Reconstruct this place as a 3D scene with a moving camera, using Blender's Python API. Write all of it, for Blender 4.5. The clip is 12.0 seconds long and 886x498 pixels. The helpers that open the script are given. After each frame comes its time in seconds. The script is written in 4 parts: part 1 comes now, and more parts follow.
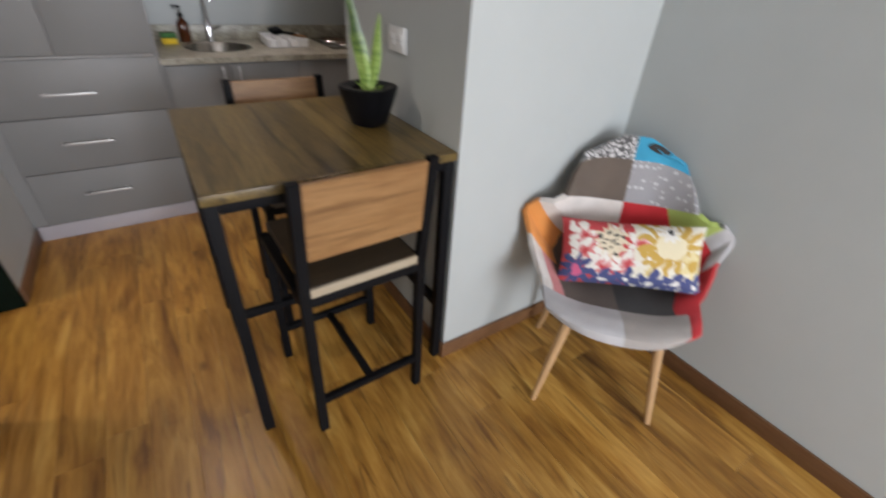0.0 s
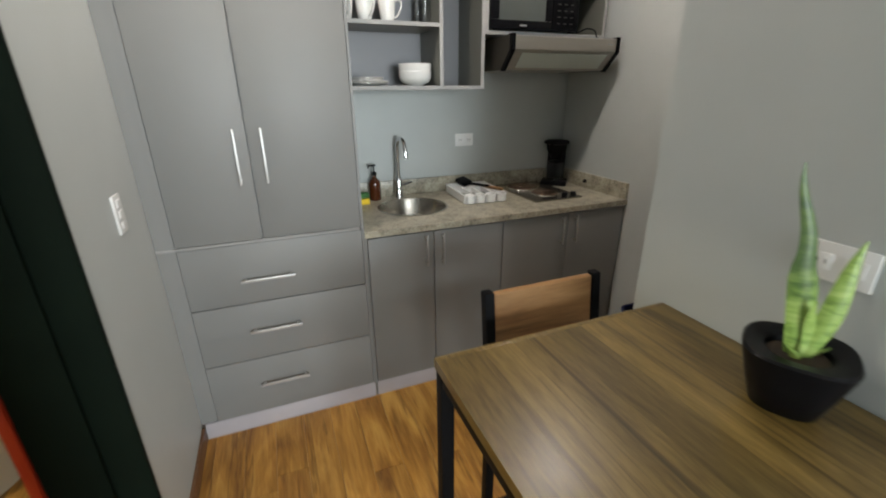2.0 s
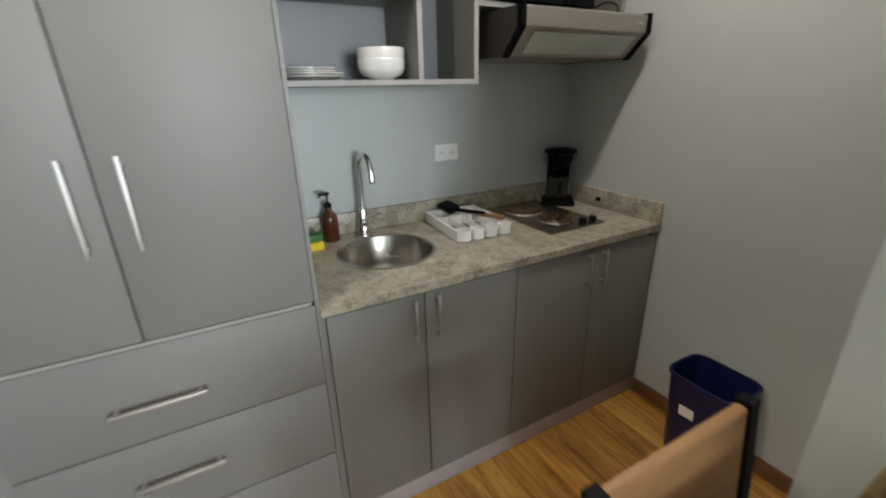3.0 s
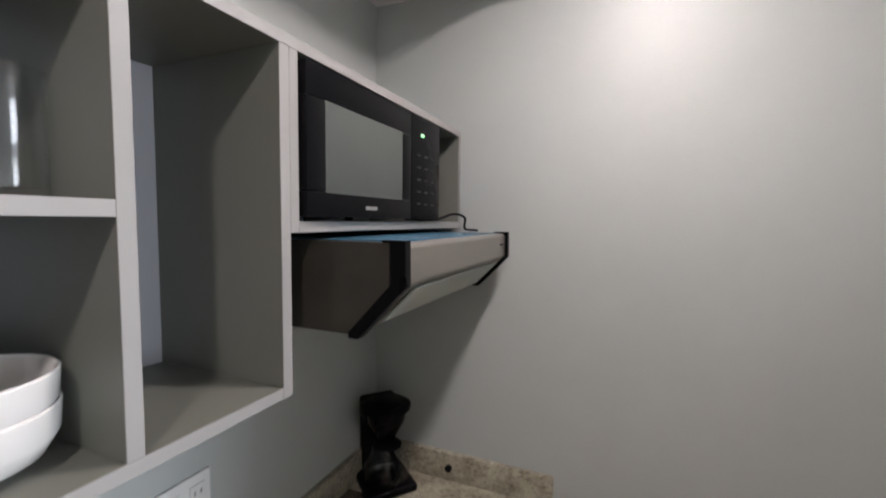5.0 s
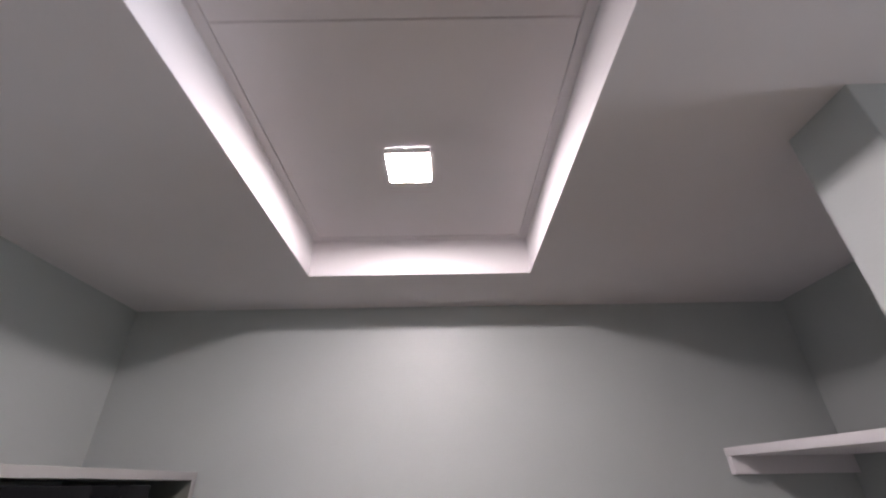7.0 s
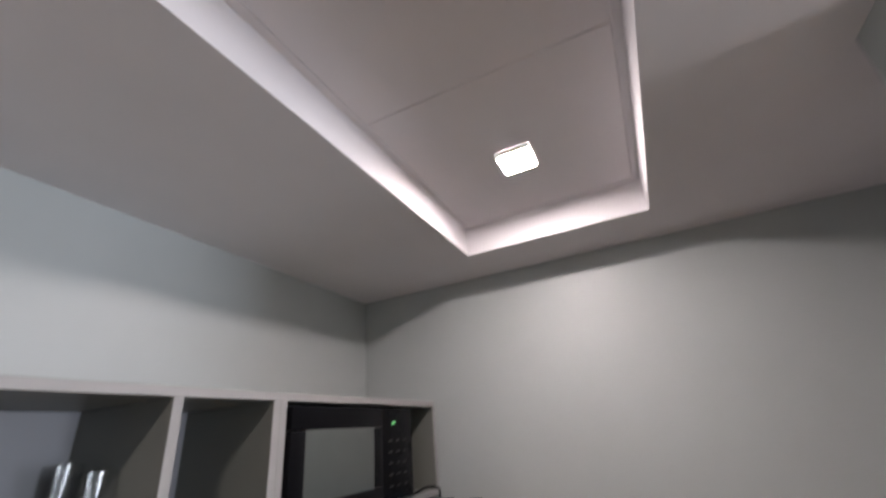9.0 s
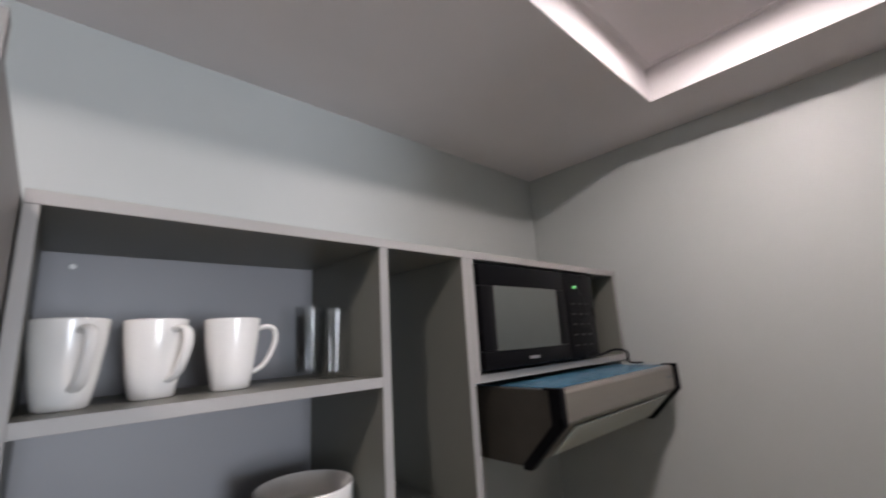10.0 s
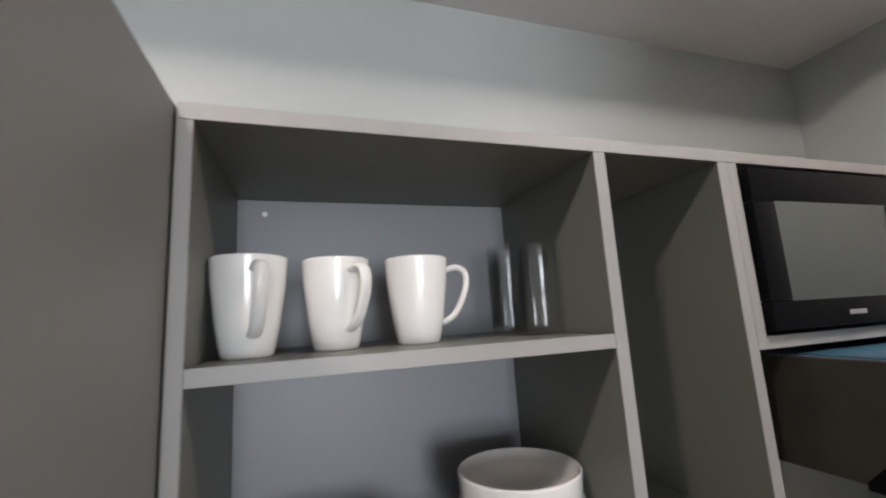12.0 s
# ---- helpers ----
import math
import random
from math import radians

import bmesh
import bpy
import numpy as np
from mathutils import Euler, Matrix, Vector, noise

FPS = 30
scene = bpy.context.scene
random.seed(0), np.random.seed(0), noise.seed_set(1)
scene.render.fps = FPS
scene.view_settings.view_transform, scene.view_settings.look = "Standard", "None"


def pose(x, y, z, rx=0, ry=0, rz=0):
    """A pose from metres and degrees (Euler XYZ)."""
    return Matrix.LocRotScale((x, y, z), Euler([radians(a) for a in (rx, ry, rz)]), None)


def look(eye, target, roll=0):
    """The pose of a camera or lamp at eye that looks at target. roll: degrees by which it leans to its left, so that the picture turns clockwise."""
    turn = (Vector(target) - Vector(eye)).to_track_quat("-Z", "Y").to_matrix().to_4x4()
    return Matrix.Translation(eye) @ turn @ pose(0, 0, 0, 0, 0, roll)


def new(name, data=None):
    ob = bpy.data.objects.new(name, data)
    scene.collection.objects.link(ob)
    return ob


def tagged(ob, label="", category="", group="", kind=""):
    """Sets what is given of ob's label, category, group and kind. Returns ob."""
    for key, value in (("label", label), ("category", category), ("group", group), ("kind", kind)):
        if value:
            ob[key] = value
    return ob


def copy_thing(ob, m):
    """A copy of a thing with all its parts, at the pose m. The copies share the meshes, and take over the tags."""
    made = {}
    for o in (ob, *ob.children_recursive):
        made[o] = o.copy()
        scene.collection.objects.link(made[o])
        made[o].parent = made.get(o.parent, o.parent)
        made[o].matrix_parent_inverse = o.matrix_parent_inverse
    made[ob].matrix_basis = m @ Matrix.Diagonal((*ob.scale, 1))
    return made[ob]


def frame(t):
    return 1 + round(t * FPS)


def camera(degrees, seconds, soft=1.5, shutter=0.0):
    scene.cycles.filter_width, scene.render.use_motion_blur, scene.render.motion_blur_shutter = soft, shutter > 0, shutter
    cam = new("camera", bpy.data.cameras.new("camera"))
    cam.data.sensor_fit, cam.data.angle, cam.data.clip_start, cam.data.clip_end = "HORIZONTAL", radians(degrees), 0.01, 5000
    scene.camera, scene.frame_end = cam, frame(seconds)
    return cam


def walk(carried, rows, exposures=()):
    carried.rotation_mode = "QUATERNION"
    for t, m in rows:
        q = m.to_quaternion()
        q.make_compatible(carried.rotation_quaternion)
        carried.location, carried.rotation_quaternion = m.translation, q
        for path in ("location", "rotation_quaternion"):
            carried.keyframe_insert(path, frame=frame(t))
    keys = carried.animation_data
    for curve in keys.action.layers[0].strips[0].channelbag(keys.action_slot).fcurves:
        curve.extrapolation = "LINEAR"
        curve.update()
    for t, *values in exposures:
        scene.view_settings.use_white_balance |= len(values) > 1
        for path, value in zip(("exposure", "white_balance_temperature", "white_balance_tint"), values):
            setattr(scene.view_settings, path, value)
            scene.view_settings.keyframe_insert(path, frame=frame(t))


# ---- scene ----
cam = camera(93.2, 12.0, soft=2.0, shutter=0.4)
PATH = [
    (0, (0.567, 0.383, 1.379), (1.526, 1.752, 0.279), 4.1),
    (0.5, (0.423, 0.53, 1.429), (1.192, 2.129, 0.507), 4.6),
    (1, (0.417, 0.809, 1.466), (1.098, 2.511, 0.667), 3.2),
    (1.5, (0.385, 1.088, 1.481), (1.001, 2.837, 0.73), 1.7),
    (2, (0.298, 1.39, 1.509), (0.985, 3.129, 0.798), -0.5),
    (2.5, (0.329, 1.714, 1.492), (1.101, 3.426, 0.805), -1.1),
    (2.7, (0.373, 1.86, 1.49), (1.176, 3.557, 0.8), -1.0),
    (4.3, (0.723, 2.81, 1.609), (2.267, 3.92, 0.99), 1.1),
    (4.5, (0.791, 2.878, 1.672), (2.439, 3.903, 1.188), 2.2),
    (4.8, (0.848, 2.962, 1.757), (2.628, 3.843, 1.519), 1.0),
    (5, (0.858, 3.025, 1.793), (2.696, 3.801, 1.655), 0.7),
    (5.5, (0.891, 3.086, 1.797), (2.826, 3.589, 1.741), 0.4),
    (6, (0.961, 3.018, 1.815), (2.948, 3.179, 1.975), 0.5),
    (6.5, (0.956, 2.955, 1.968), (2.822, 2.951, 2.687), 0.7),
    (7, (0.906, 2.859, 2.039), (2.652, 2.862, 3.014), -0.9),
    (7.2, (0.879, 2.827, 2.038), (2.596, 2.875, 3.062), -1.6),
    (8.8, (0.604, 2.775, 1.98), (2.293, 3.329, 2.896), -4.4),
    (9, (0.632, 2.739, 1.956), (2.3, 3.491, 2.765), -4.8),
    (9.5, (0.68, 2.722, 1.909), (2.241, 3.849, 2.45), -2.7),
    (10, (0.667, 2.837, 1.87), (2.01, 4.257, 2.293), -3.4),
    (10.5, (0.642, 2.959, 1.877), (1.706, 4.607, 2.264), -3.3),
    (11, (0.754, 3.041, 1.892), (1.497, 4.869, 2.215), -4.0),
    (11.5, (0.81, 3.052, 1.875), (1.466, 4.914, 2.193), -4.5),
    (12, (0.752, 3.051, 1.842), (1.374, 4.924, 2.167), -3.4),
]
EXPOSURES = [(0.0, -0.5, 7300, 13), (0.5, -0.42, 7250, 12), (1.0, -0.38, 7250, 10), (1.5, -0.1, 7350, 5), (2.0, -0.06, 7350, 3), (2.5, -0.06, 7350, 2), (4.5, 0.12, 6850, 11), (5.5, 0.0, 6900, 9), (6.5, -0.3, 6650, 14), (9.0, -0.45, 6800, 12), (10.0, -0.42, 6950, 12), (12.0, -0.33, 7150, 9)]
walk(cam, [(t, look(eye, target, roll)) for t, eye, target, roll in PATH], EXPOSURES)
DAY_POWER, LAMP_GLOW, BATH_GLOW = 310.0, 480.0, 190.0

# ---- world and lamps ----
world = bpy.data.worlds.new("world")
scene.world = world
world.use_nodes = True
wn = world.node_tree.nodes
sky = wn.new("ShaderNodeTexSky")
sky.sky_type, sky.sun_disc = "NISHITA", False
sky.sun_elevation, sky.sun_rotation = radians(45), radians(160)
wn["Background"].inputs[1].default_value = 0.1
world.node_tree.links.new(sky.outputs[0], wn["Background"].inputs[0])

sun = new("sun", bpy.data.lights.new("sun", "SUN"))
sun.data.energy, sun.data.angle, sun.data.color = 1.0, radians(10), (1.0, 0.95, 0.88)
sun.matrix_world = pose(0, 0, 6, 45, 0, 20)

# daylight of the sky standing in the living-room window
day = new("window_daylight", bpy.data.lights.new("window_daylight", "AREA"))
day.data.shape, day.data.size, day.data.size_y = "RECTANGLE", 1.7, 1.6
day.data.energy, day.data.color = DAY_POWER, (0.74, 0.84, 1.0)
day.matrix_world = pose(0.95, -3.52, 1.45, 90, 0, 0)

# ---- materials ----
def node_mat(name):
    m = bpy.data.materials.new(name)
    m.use_nodes = True
    return m, m.node_tree.nodes, m.node_tree.links, m.node_tree.nodes["Principled BSDF"]


def coords(n, l, scale=(1, 1, 1), jitter=True):
    tc, mp = n.new("ShaderNodeTexCoord"), n.new("ShaderNodeMapping")
    mp.inputs["Scale"].default_value = scale
    l.new(tc.outputs["Object"], mp.inputs["Vector"])
    if not jitter:
        return mp.outputs[0]
    oi, add, mul = n.new("ShaderNodeObjectInfo"), n.new("ShaderNodeVectorMath"), n.new("ShaderNodeMath")
    mul.operation, mul.inputs[1].default_value = "MULTIPLY", 37.0
    l.new(oi.outputs["Random"], mul.inputs[0])
    l.new(mp.outputs[0], add.inputs[0])
    l.new(mul.outputs[0], add.inputs[1])
    return add.outputs[0]


def noise_of(n, l, vec, scale, detail=4.0, rough=0.55):
    t = n.new("ShaderNodeTexNoise")
    t.inputs["Scale"].default_value, t.inputs["Detail"].default_value = scale, detail
    t.inputs["Roughness"].default_value = rough
    l.new(vec, t.inputs["Vector"])
    return t.outputs["Fac"]


def ramp_of(n, l, fac, stops):
    r = n.new("ShaderNodeValToRGB")
    e = r.color_ramp.elements
    while len(e) < len(stops):
        e.new(0.5)
    for el, (p, c) in zip(e, stops):
        el.position, el.color = p, (*c, 1)
    l.new(fac, r.inputs[0])
    return r.outputs[0]


def mixed(n, l, fac, a, b, blend="MIX"):
    x = n.new("ShaderNodeMix")
    x.data_type, x.blend_type = "RGBA", blend
    for sock, v in ((x.inputs[0], fac), (x.inputs[6], a), (x.inputs[7], b)):
        if isinstance(v, (int, float)):
            sock.default_value = v
        elif isinstance(v, tuple):
            sock.default_value = (*v, 1)
        else:
            l.new(v, sock)
    return x.outputs[2]


def bumped(n, l, p, height, strength, distance=0.001):
    b = n.new("ShaderNodeBump")
    b.inputs["Strength"].default_value, b.inputs["Distance"].default_value = strength, distance
    l.new(height, b.inputs["Height"])
    l.new(b.outputs[0], p.inputs["Normal"])


def surface(name, col, rough=0.5, metal=0.0, var=0.12, scale=3.0, fine=120.0, bump=0.15, spec=0.5, stretch=(1, 1, 1)):
    """Paint, plastic or metal with broad stains and a fine grain."""
    m, n, l, p = node_mat(name)
    v = coords(n, l, stretch)
    big, small = noise_of(n, l, v, scale, 5), noise_of(n, l, v, fine, 3)
    dark = tuple(c * (1 - var) for c in col)
    lite = tuple(min(1, c * (1 + var)) for c in col)
    c = ramp_of(n, l, big, [(0.3, dark), (0.7, lite)])
    c = mixed(n, l, 0.12, c, ramp_of(n, l, small, [(0.3, dark), (0.7, lite)]))
    l.new(c, p.inputs["Base Color"])
    r = n.new("ShaderNodeMapRange")
    r.inputs[3].default_value, r.inputs[4].default_value = max(0.02, rough - 0.08), min(1, rough + 0.08)
    l.new(big, r.inputs[0])
    l.new(r.outputs[0], p.inputs["Roughness"])
    p.inputs["Metallic"].default_value = metal
    p.inputs["Specular IOR Level"].default_value = spec
    if bump:
        bumped(n, l, p, small, bump)
    return m


def timber(name, dark, mid, lite, rough=0.45, axis="y", width=10.0, spread=0.35, knots=True):
    """Wood with long grain along one axis; every board takes its own tone."""
    m, n, l, p = node_mat(name)
    s = {"x": (1.5, 12, 12), "y": (12, 1.5, 12), "z": (12, 12, 1.5)}[axis]
    v = coords(n, l, s)
    grain = noise_of(n, l, v, 1.6, 8, 0.65)
    fine = noise_of(n, l, v, 9.0, 4, 0.6)
    broad = noise_of(n, l, v, 0.35, 3)
    c = ramp_of(n, l, grain, [(0.30, dark), (0.5, mid), (0.72, lite)])
    c = mixed(n, l, 0.35, c, ramp_of(n, l, broad, [(0.3, dark), (0.7, lite)]))
    c = mixed(n, l, 0.22, c, ramp_of(n, l, fine, [(0.35, dark), (0.65, lite)]))
    if knots:
        streak = n.new("ShaderNodeMapRange")
        streak.inputs[1].default_value, streak.inputs[2].default_value = 0.56, 0.72
        mp = n.new("ShaderNodeMapping")
        mp.inputs["Scale"].default_value = {"x": (0.45, 1.1, 1.1), "y": (1.1, 0.45, 1.1), "z": (1.1, 1.1, 0.45)}[axis]
        l.new(v, mp.inputs["Vector"])
        wavy = n.new("ShaderNodeTexNoise")
        wavy.inputs["Scale"].default_value, wavy.inputs["Detail"].default_value, wavy.inputs["Distortion"].default_value = 1.2, 6, 2.2
        l.new(mp.outputs[0], wavy.inputs["Vector"])
        l.new(wavy.outputs["Fac"], streak.inputs[0])
        c = mixed(n, l, streak.outputs[0], c, mixed(n, l, 0.75, c, tuple(q * 0.6 for q in dark)))
    oi, hsv, mr = n.new("ShaderNodeObjectInfo"), n.new("ShaderNodeHueSaturation"), n.new("ShaderNodeMapRange")
    mr.inputs[3].default_value, mr.inputs[4].default_value = 1 - spread / 2, 1 + spread / 2
    l.new(oi.outputs["Random"], mr.inputs[0])
    l.new(mr.outputs[0], hsv.inputs["Value"])
    l.new(c, hsv.inputs["Color"])
    l.new(hsv.outputs[0], p.inputs["Base Color"])
    rr = n.new("ShaderNodeMapRange")
    rr.inputs[3].default_value, rr.inputs[4].default_value = rough - 0.08, rough + 0.1
    l.new(grain, rr.inputs[0])
    l.new(rr.outputs[0], p.inputs["Roughness"])
    bumped(n, l, p, fine, 0.2, 0.0008)
    return m


def floor_mat(name):
    """Golden acacia laminate: broad flames, dark wandering streaks and a few knots."""
    m, n, l, p = node_mat(name)
    v = coords(n, l)

    def wander(scale, size, detail, rough, twist):
        mp, t = n.new("ShaderNodeMapping"), n.new("ShaderNodeTexNoise")
        mp.inputs["Scale"].default_value = scale
        l.new(v, mp.inputs["Vector"])
        l.new(mp.outputs[0], t.inputs["Vector"])
        t.inputs["Scale"].default_value, t.inputs["Detail"].default_value = size, detail
        t.inputs["Roughness"].default_value, t.inputs["Distortion"].default_value = rough, twist
        return t.outputs["Fac"]

    flame = wander((8.0, 1.5, 8.0), 1.15, 5, 0.55, 0.9)
    grain = wander((26.0, 2.2, 26.0), 2.0, 6, 0.62, 0.5)
    crack = wander((16.0, 1.0, 16.0), 1.3, 4, 0.5, 1.3)
    c = ramp_of(n, l, flame, [(0.33, (0.120, 0.045, 0.008)), (0.45, (0.300, 0.135, 0.025)), (0.55, (0.440, 0.222, 0.045)), (0.68, (0.620, 0.365, 0.098))])
    c = mixed(n, l, 0.34, c, ramp_of(n, l, grain, [(0.34, (0.150, 0.058, 0.011)), (0.50, (0.38, 0.180, 0.034)), (0.68, (0.60, 0.36, 0.10))]))
    line = ramp_of(n, l, crack, [(0.60, (0, 0, 0)), (0.65, (0.6, 0.6, 0.6)), (0.69, (0.2, 0.2, 0.2))])
    c = mixed(n, l, line, c, (0.085, 0.030, 0.006))
    mp, vo = n.new("ShaderNodeMapping"), n.new("ShaderNodeTexVoronoi")
    mp.inputs["Scale"].default_value = (3.4, 1.7, 3.4)
    l.new(v, mp.inputs["Vector"])
    l.new(mp.outputs[0], vo.inputs["Vector"])
    vo.inputs["Scale"].default_value = 1.0
    knot = ramp_of(n, l, vo.outputs["Distance"], [(0.03, (0.85, 0.85, 0.85)), (0.075, (0, 0, 0))])
    c = mixed(n, l, knot, c, (0.070, 0.026, 0.006))
    oi, hsv, mr = n.new("ShaderNodeObjectInfo"), n.new("ShaderNodeHueSaturation"), n.new("ShaderNodeMapRange")
    mr.inputs[3].default_value, mr.inputs[4].default_value = 0.86, 1.10
    l.new(oi.outputs["Random"], mr.inputs[0])
    l.new(mr.outputs[0], hsv.inputs["Value"])
    l.new(c, hsv.inputs["Color"])
    l.new(hsv.outputs[0], p.inputs["Base Color"])
    rr = n.new("ShaderNodeMapRange")
    rr.inputs[3].default_value, rr.inputs[4].default_value = 0.28, 0.42
    l.new(grain, rr.inputs[0])
    l.new(rr.outputs[0], p.inputs["Roughness"])
    bumped(n, l, p, grain, 0.2, 0.0008)
    return m


def granite_mat():
    m, n, l, p = node_mat("granite")
    v = coords(n, l, jitter=False)
    base = ramp_of(n, l, noise_of(n, l, v, 14, 6, 0.7), [(0.3, (0.12, 0.10, 0.07)), (0.5, (0.34, 0.31, 0.235)), (0.7, (0.53, 0.50, 0.40))])
    vo = n.new("ShaderNodeTexVoronoi")
    vo.inputs["Scale"].default_value = 110
    l.new(v, vo.inputs["Vector"])
    bw = n.new("ShaderNodeRGBToBW")
    l.new(vo.outputs["Color"], bw.inputs[0])
    spots = ramp_of(n, l, bw.outputs[0], [(0.18, (0.03, 0.03, 0.03)), (0.34, (0.28, 0.26, 0.20)), (0.8, (0.48, 0.45, 0.37))])
    l.new(mixed(n, l, 0.32, base, spots), p.inputs["Base Color"])
    p.inputs["Roughness"].default_value = 0.34
    return m


def wall_mat(name, col, rough=0.42):
    m, n, l, p = node_mat(name)
    v = coords(n, l, jitter=False)
    big, mid, fine = noise_of(n, l, v, 0.8, 4), noise_of(n, l, v, 7, 5), noise_of(n, l, v, 160, 3)
    c = ramp_of(n, l, big, [(0.3, tuple(q * 0.95 for q in col)), (0.7, tuple(q * 1.04 for q in col))])
    c = mixed(n, l, 0.3, c, ramp_of(n, l, mid, [(0.3, tuple(q * 0.94 for q in col)), (0.7, tuple(q * 1.03 for q in col))]))
    l.new(c, p.inputs["Base Color"])
    p.inputs["Roughness"].default_value = rough
    p.inputs["Specular IOR Level"].default_value = 0.35
    h = n.new("ShaderNodeMath")
    h.operation = "ADD"
    l.new(mid, h.inputs[0])
    l.new(fine, h.inputs[1])
    bumped(n, l, p, h.outputs[0], 0.18, 0.0015)
    return m


def glass_mat(name, col, rough=0.0):
    m, n, l, p = node_mat(name)
    p.inputs["Base Color"].default_value = (*col, 1)
    p.inputs["Transmission Weight"].default_value = 1
    p.inputs["Roughness"].default_value, p.inputs["IOR"].default_value = rough, 1.45
    return m


def thin_glass(name):
    """Thin-walled clear glass: lets the view through, with sharp reflections at a slant."""
    m, n, l, p = node_mat(name)
    clear, gloss, mix, lw = n.new("ShaderNodeBsdfTransparent"), n.new("ShaderNodeBsdfGlossy"), n.new("ShaderNodeMixShader"), n.new("ShaderNodeLayerWeight")
    clear.inputs[0].default_value = (0.98, 0.985, 0.985, 1)
    gloss.inputs["Roughness"].default_value = 0.08
    slant, gain = n.new("ShaderNodeMath"), n.new("ShaderNodeMath")
    slant.operation, slant.inputs[1].default_value = "POWER", 4.0
    gain.operation, gain.inputs[1].default_value, gain.inputs[2].default_value = "MULTIPLY_ADD", 0.30, 0.035
    l.new(lw.outputs["Facing"], slant.inputs[0])
    l.new(slant.outputs[0], gain.inputs[0])
    l.new(gain.outputs[0], mix.inputs[0])
    l.new(clear.outputs[0], mix.inputs[1])
    l.new(gloss.outputs[0], mix.inputs[2])
    l.new(mix.outputs[0], n["Material Output"].inputs[0])
    return m


def glow_mat(name, col, strength):
    m, n, l, p = node_mat(name)
    p.inputs["Base Color"].default_value = (0.8, 0.8, 0.8, 1)
    p.inputs["Emission Color"].default_value = (*col, 1)
    p.inputs["Emission Strength"].default_value = strength
    return m


def brushed(name, col, rough, stretch, metal=1.0):
    return surface(name, col, rough, metal, 0.08, 2.0, 30.0, 0.06, stretch=stretch)


def fabric(name, col, var=0.18, weave=900.0):
    m, n, l, p = node_mat(name)
    v = coords(n, l, jitter=False)
    big, fine = noise_of(n, l, v, 9, 4), noise_of(n, l, v, weave, 2)
    c = ramp_of(n, l, big, [(0.3, tuple(q * (1 - var) for q in col)), (0.7, tuple(min(1, q * (1 + var * 0.6)) for q in col))])
    c = mixed(n, l, 0.3, c, ramp_of(n, l, fine, [(0.3, tuple(q * 0.6 for q in col)), (0.7, tuple(min(1, q * 1.25) for q in col))]))
    l.new(c, p.inputs["Base Color"])
    p.inputs["Roughness"].default_value = 0.9
    p.inputs["Sheen Weight"].default_value = 0.15
    bumped(n, l, p, fine, 0.4, 0.001)
    return m


WALL = wall_mat("sage_wall_paint", (0.448, 0.474, 0.466))
CEIL = wall_mat("ceiling_paint", (0.755, 0.725, 0.735), 0.8)
WHITE_WALL = wall_mat("bathroom_paint", (0.62, 0.62, 0.60))
GREY_CAB = surface("grey_cabinet_laminate", (0.203, 0.200, 0.195), 0.48, 0, 0.05, 2.0, 260, 0.05)
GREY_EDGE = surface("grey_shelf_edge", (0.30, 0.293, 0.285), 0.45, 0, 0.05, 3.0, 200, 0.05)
# same laminate as the shelf edges, darkened to paint in the cubbies' shade
GREY_PANEL_SHADED = surface("grey_shelf_laminate_shaded", (0.160, 0.163, 0.143), 0.42, 0, 0.05, 3.0, 200, 0.05)
BACK_PANEL = surface("pale_back_board", (0.232, 0.230, 0.245), 0.45, 0, 0.05, 2.0, 260, 0.05)
KICK = surface("pale_kick_strip", (0.42, 0.39, 0.41), 0.4, 0, 0.08)
DARK_GAP = surface("cabinet_shadow_gap", (0.05, 0.05, 0.055), 0.7)
GRANITE = granite_mat()
STEEL = brushed("brushed_steel", (0.50, 0.48, 0.44), 0.24, (1, 1, 8))
HANDLE = brushed("satin_nickel", (0.50, 0.49, 0.48), 0.48, (1, 1, 1))
CHROME = surface("chrome", (0.75, 0.75, 0.76), 0.08, 1.0, 0.03, bump=0)
HOODSTEEL = brushed("hood_sheet", (0.33, 0.31, 0.28), 0.36, (1, 12, 12), 0.75)
BLACK_STEEL = surface("black_painted_steel", (0.006, 0.006, 0.007), 0.55, 0, 0.25, spec=0.09)
BLACK_PLASTIC = surface("black_plastic", (0.005, 0.005, 0.006), 0.28, 0, 0.2, spec=0.06)
DARK_GLASS = surface("dark_glass", (0.075, 0.085, 0.080), 0.22, 0, 0.08, bump=0)
JAMB = surface("black_door_paint", (0.004, 0.008, 0.005), 0.75, 0, 0.3, spec=0.06)
RED = surface("red_door_paint", (0.42, 0.035, 0.012), 0.45, 0, 0.2)
BRASS = surface("brass", (0.55, 0.42, 0.16), 0.3, 1.0, 0.15)
CERAMIC = surface("white_ceramic", (0.74, 0.73, 0.71), 0.12, 0, 0.03, bump=0)
PLASTIC_W = surface("white_plastic", (0.78, 0.78, 0.77), 0.38, 0, 0.04)
GLASS = glass_mat("clear_glass", (0.97, 0.98, 0.98))
THIN_GLASS = thin_glass("thin_clear_glass")
AMBER = surface("amber_bottle", (0.07, 0.018, 0.006), 0.1, 0, 0.2, bump=0)
FLOOR = floor_mat("laminate_floor")
BASEB = timber("brown_baseboard", (0.085, 0.038, 0.018), (0.15, 0.068, 0.03), (0.20, 0.10, 0.045), 0.45, "y", knots=False)
TABLEWOOD = timber("dark_table_wood", (0.030, 0.017, 0.004), (0.124, 0.080, 0.023), (0.260, 0.178, 0.060), 0.31, "y", spread=0.6)
